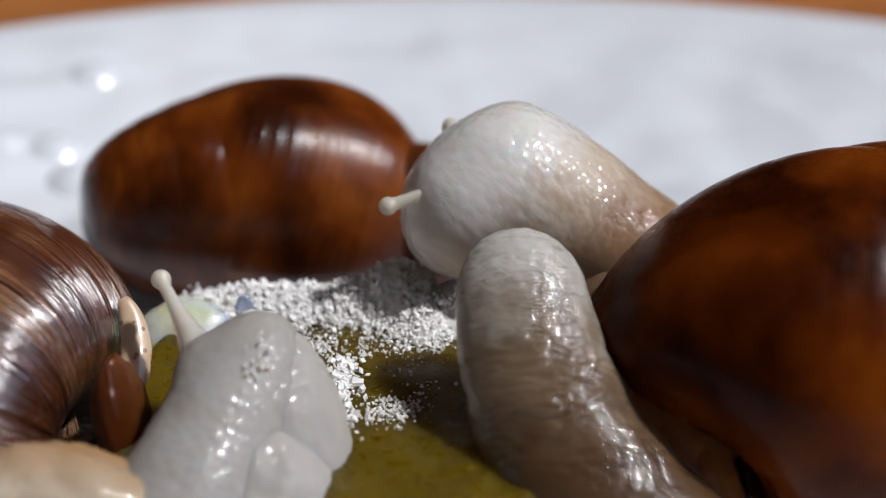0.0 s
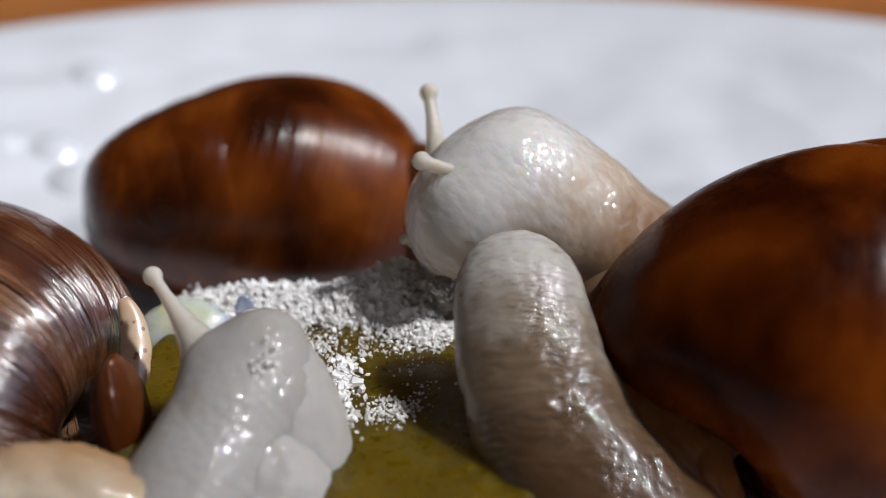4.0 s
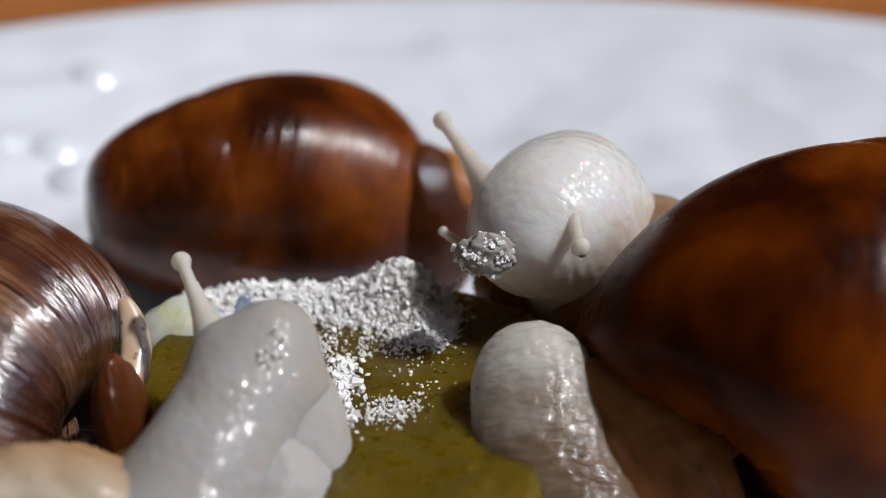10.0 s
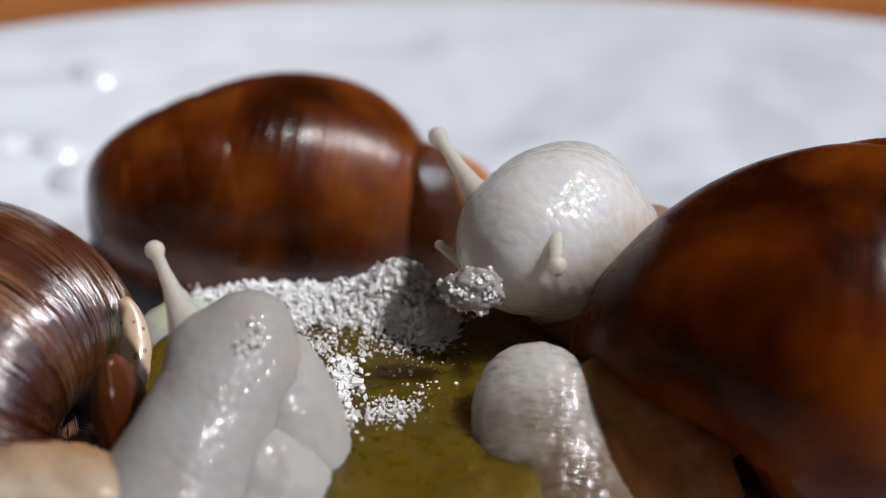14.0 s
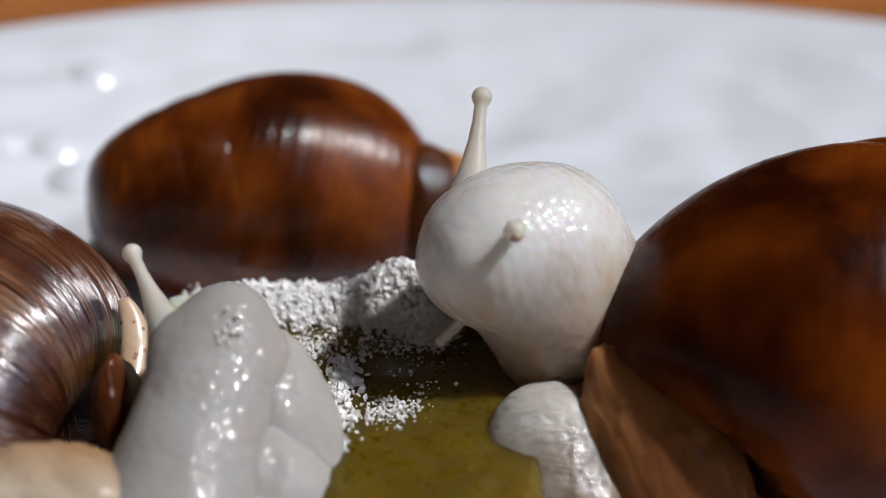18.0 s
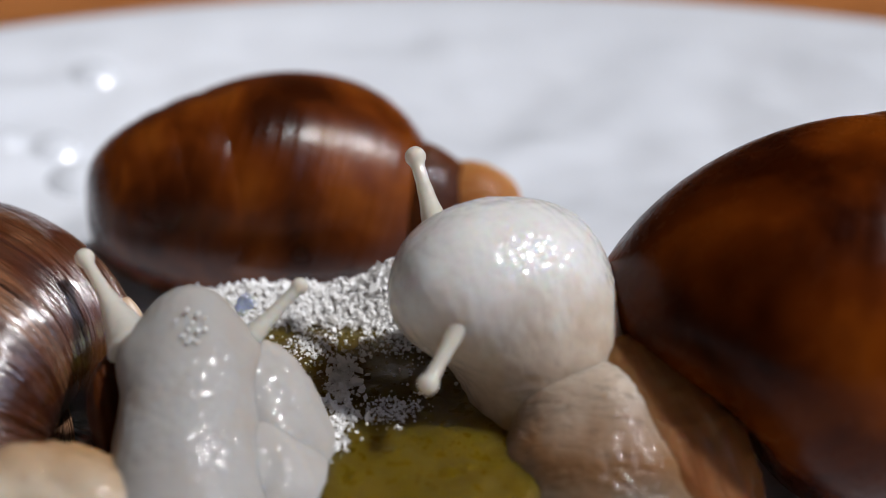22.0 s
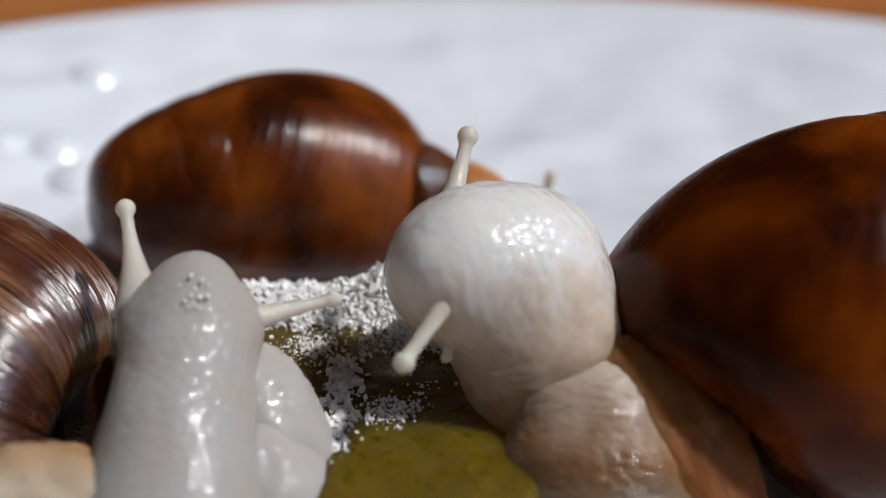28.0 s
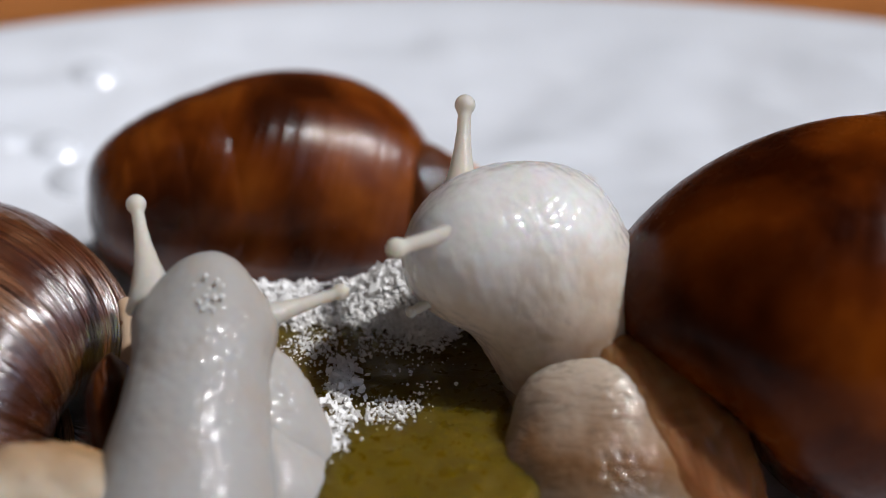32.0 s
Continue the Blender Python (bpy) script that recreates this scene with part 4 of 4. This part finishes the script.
    walk(left["shell"], [
        (0, mm(-16.65, 11.87, 10.55, 0, 10, -40)), (18, mm(-16.72, 11.87, 10.55, 0, 10, -40)), (23, mm(-17.17, 11.87, 10.55, 0, 10, -40)),
        (32, mm(-17.17, 11.87, 10.55, 0, 10, -40))])
    walk(near["foot"], [
        (0, mm(-9.38, -9.12, 0.30, 37, 1, 173)), (12, mm(-9.38, -9.12, 0.30, 37, 1, 173)), (17, mm(-10.54, -12.12, 3.33, 37, 1, 173)),
        (20, mm(-13.97, -20.02, 8.87, 37, 1, 173)), (32, mm(-14.17, -20.02, 8.87, 37, 1, 173))])
    walk(near["flank"], [
        (0, mm(-8.21, -18.13, 9.36, 39, 22, -170)), (16, mm(-8.21, -18.13, 9.36, 39, 22, -170)), (19.5, mm(-7.16, -18.60, 11.91, 39, 22, -170)),
        (32, mm(-6.95, -18.60, 11.91, 39, 22, -170))])
    walk(left["far"], [
        (0, mm(3.59, 6.11, 24.23, 59, 13, -152)), (1, mm(2.90, 6.00, 23.99, 61, 15, -150)), (2, mm(3.70, 6.33, 24.71, 57, 12, -153)),
        (3, mm(4.33, 6.18, 24.38, 58, 12, -154)), (3.5, mm(3.70, 6.22, 24.47, 59, 15, -151)), (5.5, mm(1.42, 6.27, 24.57, 62, 18, -146)),
        (6, mm(1.47, 6.51, 25.09, 60, 17, -148)), (7, mm(3.11, 6.78, 25.67, 56, 12, -154)), (8, mm(5.18, 6.45, 24.95, 58, 10, -156)),
        (9, mm(5.50, 6.49, 25.05, 59, 11, -154)), (10, mm(5.50, 6.83, 25.77, 56, 10, -156)), (11, mm(3.96, 6.63, 25.33, 58, 11, -155)),
        (12, mm(3.22, 6.94, 26.01, 57, 12, -154)), (13, mm(2.90, 7.14, 26.44, 56, 12, -153)), (14, mm(3.01, 7.27, 26.73, 56, 11, -155)),
        (14.5, mm(2.85, 7.32, 26.82, 56, 11, -155)), (16.5, mm(2.85, 7.23, 26.63, 57, 10, -156)), (17, mm(2.48, 7.21, 26.58, 57, 10, -157)),
        (18, mm(0.89, 7.14, 26.44, 58, 12, -154)), (18.5, mm(-0.43, 6.96, 26.05, 59, 15, -152)), (19, mm(-1.75, 6.49, 25.05, 63, 18, -148)),
        (19.5, mm(-2.87, 6.72, 25.53, 62, 18, -147)), (20, mm(-2.76, 6.92, 25.96, 59, 17, -150)), (20.5, mm(-1.75, 7.07, 26.29, 57, 14, -154)),
        (21, mm(-1.86, 7.18, 26.53, 57, 14, -154)), (21.5, mm(-2.76, 6.83, 25.77, 60, 16, -151)), (22, mm(-3.55, 6.96, 26.05, 58, 16, -151)),
        (22.5, mm(-3.45, 6.89, 25.91, 60, 17, -149)), (23, mm(-2.34, 7.52, 27.25, 56, 14, -154)), (24, mm(-1.23, 7.86, 27.97, 56, 11, -157)),
        (25, mm(-0.64, 8.08, 28.45, 55, 10, -159)), (25.5, mm(-0.96, 8.44, 29.22, 52, 9, -161)), (27.5, mm(0.36, 8.84, 30.08, 50, 5, -166)),
        (28, mm(0.26, 8.91, 30.23, 51, 5, -166)), (28.5, mm(0.04, 8.50, 29.36, 54, 6, -165)), (29, mm(-0.06, 8.82, 30.04, 51, 6, -164)),
        (30, mm(0.26, 9.24, 30.95, 49, 5, -165)), (31, mm(1.10, 9.11, 30.66, 50, 4, -166)), (32, mm(1.26, 9.09, 30.61, 50, 5, -165))])
    walk(left["close"], [
        (0, mm(12.63, -1.45, 18.48, 52, -18, 171)), (9, mm(13.86, -1.03, 19.37, 52, -20, 169)), (14.5, mm(11.74, -0.62, 20.28, 51, -17, 172)),
        (17, mm(10.73, -0.43, 20.69, 51, -16, 173)), (18, mm(10.14, -0.38, 20.82, 51, -11, 178)), (18.5, mm(15.04, -2.41, 24.90, -11, -16, 169)),
        (19, mm(14.97, 0.71, 24.49, 27, -19, 164)), (19.5, mm(13.82, 3.21, 25.10, 42, -10, 176)), (20, mm(14.23, 3.32, 25.33, 42, -13, 171)),
        (20.5, mm(15.98, 3.45, 25.61, 45, -21, 160)), (21, mm(16.65, 3.25, 25.19, 49, -24, 153)), (22, mm(16.91, 3.16, 25.01, 51, -27, 147)),
        (23, mm(17.58, 2.81, 24.26, 60, -31, 139)), (24, mm(19.55, 3.90, 24.23, 71, -34, 131)), (25, mm(19.91, 3.90, 24.23, 76, -36, 125)),
        (25.5, mm(20.02, 3.77, 23.94, 76, -36, 124)), (27.5, mm(19.81, 3.55, 23.47, 84, -37, 118)), (28, mm(19.81, 3.53, 23.43, 86, -38, 115)),
        (29, mm(19.91, 3.59, 23.57, 84, -37, 117)), (30, mm(20.28, 4.14, 24.75, 75, -36, 126)), (31, mm(20.69, 3.99, 24.42, 80, -37, 121)),
        (32, mm(20.59, 3.84, 24.09, 81, -37, 121))])
    walk(left["flaps"][0], [
        (0, mm(15.75, -3.84, 12.36, 33, 4, -162)), (14.5, mm(15.65, -3.84, 12.36, 33, 4, -162)), (17, mm(15.39, -3.95, 12.13, 33, 4, -162)),
        (19, mm(15.09, -4.10, 11.80, 33, 4, -162)), (23, mm(14.58, -4.62, 10.69, 33, 4, -162)), (32, mm(14.48, -4.66, 10.60, 33, 4, -162))])
    walk(left["flaps"][1], [
        (0, mm(14.55, -10.52, 7.50, 31, -2, -166)), (17, mm(14.55, -10.52, 7.50, 31, -2, -166)), (19, mm(14.30, -10.52, 7.50, 31, -2, -166)),
        (32, mm(14.06, -10.62, 7.28, 31, -2, -166))])
    walk(clump, [
        (0, mm(1.46, -1.56, 14.73, 0, -0, 0)), (3.5, mm(1.33, -2.32, 15.47, 0, -0, 0)), (5.5, mm(0.34, -6.34, 22.24, 0, -0, 0)),
        (6, mm(1.93, -7.10, 22.91, 0, -0, 0)), (6.5, mm(3.22, -9.39, 25.15, 0, -0, 0)), (7, mm(4.15, -11.02, 26.38, 0, -0, 0)),
        (7.5, mm(5.24, -10.84, 26.78, 0, -0, 0)), (8, mm(5.35, -10.99, 26.48, 0, -0, 0)), (9, mm(4.73, -10.42, 25.38, 0, -0, 0)),
        (10, mm(4.22, -9.91, 24.04, 0, -0, 0)), (11, mm(3.64, -10.83, 23.26, 0, -0, 0)), (12, mm(3.91, -11.74, 22.48, 0, -0, 0)),
        (13, mm(3.62, -12.42, 22.20, 0, -0, 0)), (14.5, mm(2.73, -15.00, 22.59, 0, -0, 0)), (17, mm(3.38, -2.58, 14.58, 0, -0, 0)),
        (32, mm(3.40, -2.04, 14.30, 0, -0, 0))])
    walk(near["shell"], [
        (0, mm(7.39, -7.94, 14.66, 0, 18, 212)), (8, mm(7.39, -7.76, 15.05, 0, 18, 212)), (14, mm(7.33, -7.80, 14.95, 0, 18, 212)),
        (17.6, mm(7.28, -7.99, 14.56, 0, 18, 212)), (18, mm(7.83, -7.76, 15.05, 0, 18, 212)), (18.5, mm(8.48, -7.15, 16.34, 0, 19, 210)),
        (19, mm(8.81, -6.55, 17.63, 0, 20, 208)), (20, mm(8.81, -6.55, 17.63, 0, 20, 208)), (22, mm(8.48, -6.67, 17.39, 0, 20, 208)),
        (32, mm(8.48, -6.67, 17.39, 0, 20, 208))])
    walk(near["mantle"], [
        (0, mm(-6.60, -6.49, 10.68, 0, 0, 0)), (17.6, mm(-6.60, -6.49, 10.68, 0, 0, 0)), (19, mm(-6.60, -5.77, 12.20, 0, 0, 0)),
        (32, mm(-6.60, -5.77, 12.20, 0, 0, 0))])
    walk(left["mantle"], [
        (0, mm(-3.42, -13.54, 8.11, 0, 0, 0)), (18, mm(-3.42, -13.54, 8.11, 0, 0, 0)), (23, mm(-3.76, -13.54, 8.11, 0, 0, 0)),
        (32, mm(-3.76, -13.54, 8.11, 0, 0, 0))])
    walk(left["collar"], [
        (0, mm(0.52, -0.48, 12.46, 0, -8, 0)), (18, mm(0.52, -0.48, 12.46, 0, -8, 0)), (23, mm(0.10, -0.48, 12.46, 0, -8, 0)),
        (32, mm(0.10, -0.48, 12.46, 0, -8, 0))])
    walk(back["shell"], [
        (0, mm(-0.55, 10.34, 10.82, 0, 4, 20)), (9, mm(0.07, 10.50, 11.17, 0, 4, 20)), (20, mm(0.23, 10.56, 11.31, 0, 4, 20)),
        (32, mm(0.39, 10.66, 11.52, 0, 4, 20))])
    walk(back["mantle"], [
        (0, mm(16.78, 6.71, 7.77, 0, 0, 0)), (32, mm(16.78, 6.71, 7.77, 0, 0, 0))])
    walk(back["head"], [
        (0, mm(18.17, 6.60, 9.90, 0, 15, 0)), (6, mm(18.93, 6.92, 10.59, 0, 15, 0)), (9, mm(20.08, 7.88, 12.66, 0, 15, 0)),
        (13, mm(20.46, 7.72, 12.31, 0, 15, 0)), (19, mm(19.70, 7.88, 12.66, 0, 15, 0)), (20, mm(20.84, 7.56, 11.97, 0, 15, 0)),
        (21, mm(22.36, 7.56, 11.97, 0, 15, 0)), (22, mm(23.88, 7.24, 11.28, 0, 15, 0)), (23, mm(24.26, 6.92, 10.59, 0, 15, 0)),
        (25, mm(23.12, 6.92, 10.59, 0, 15, 0)), (28, mm(22.74, 7.24, 11.28, 0, 15, 0)), (30, mm(21.22, 7.56, 11.97, 0, 15, 0)),
        (32, mm(19.70, 7.72, 12.31, 0, 15, 0))])
    walk(back["far"], [
        (0, mm(24.99, 5.04, 8.93, 59, 78, 46)), (22, mm(27.26, 5.68, 10.30, 7, 65, 4)), (25.5, mm(32.56, 6.96, 13.04, -11, 39, -2)),
        (27.5, mm(34.23, 7.76, 14.75, -15, 21, -0)), (28, mm(34.45, 7.76, 14.75, -15, 19, -0)), (29, mm(36.35, 7.98, 15.23, -15, 26, -1)),
        (30, mm(38.69, 7.98, 15.23, -15, 20, -0)), (32, mm(39.52, 7.44, 14.07, -14, 16, 0))])


motions()
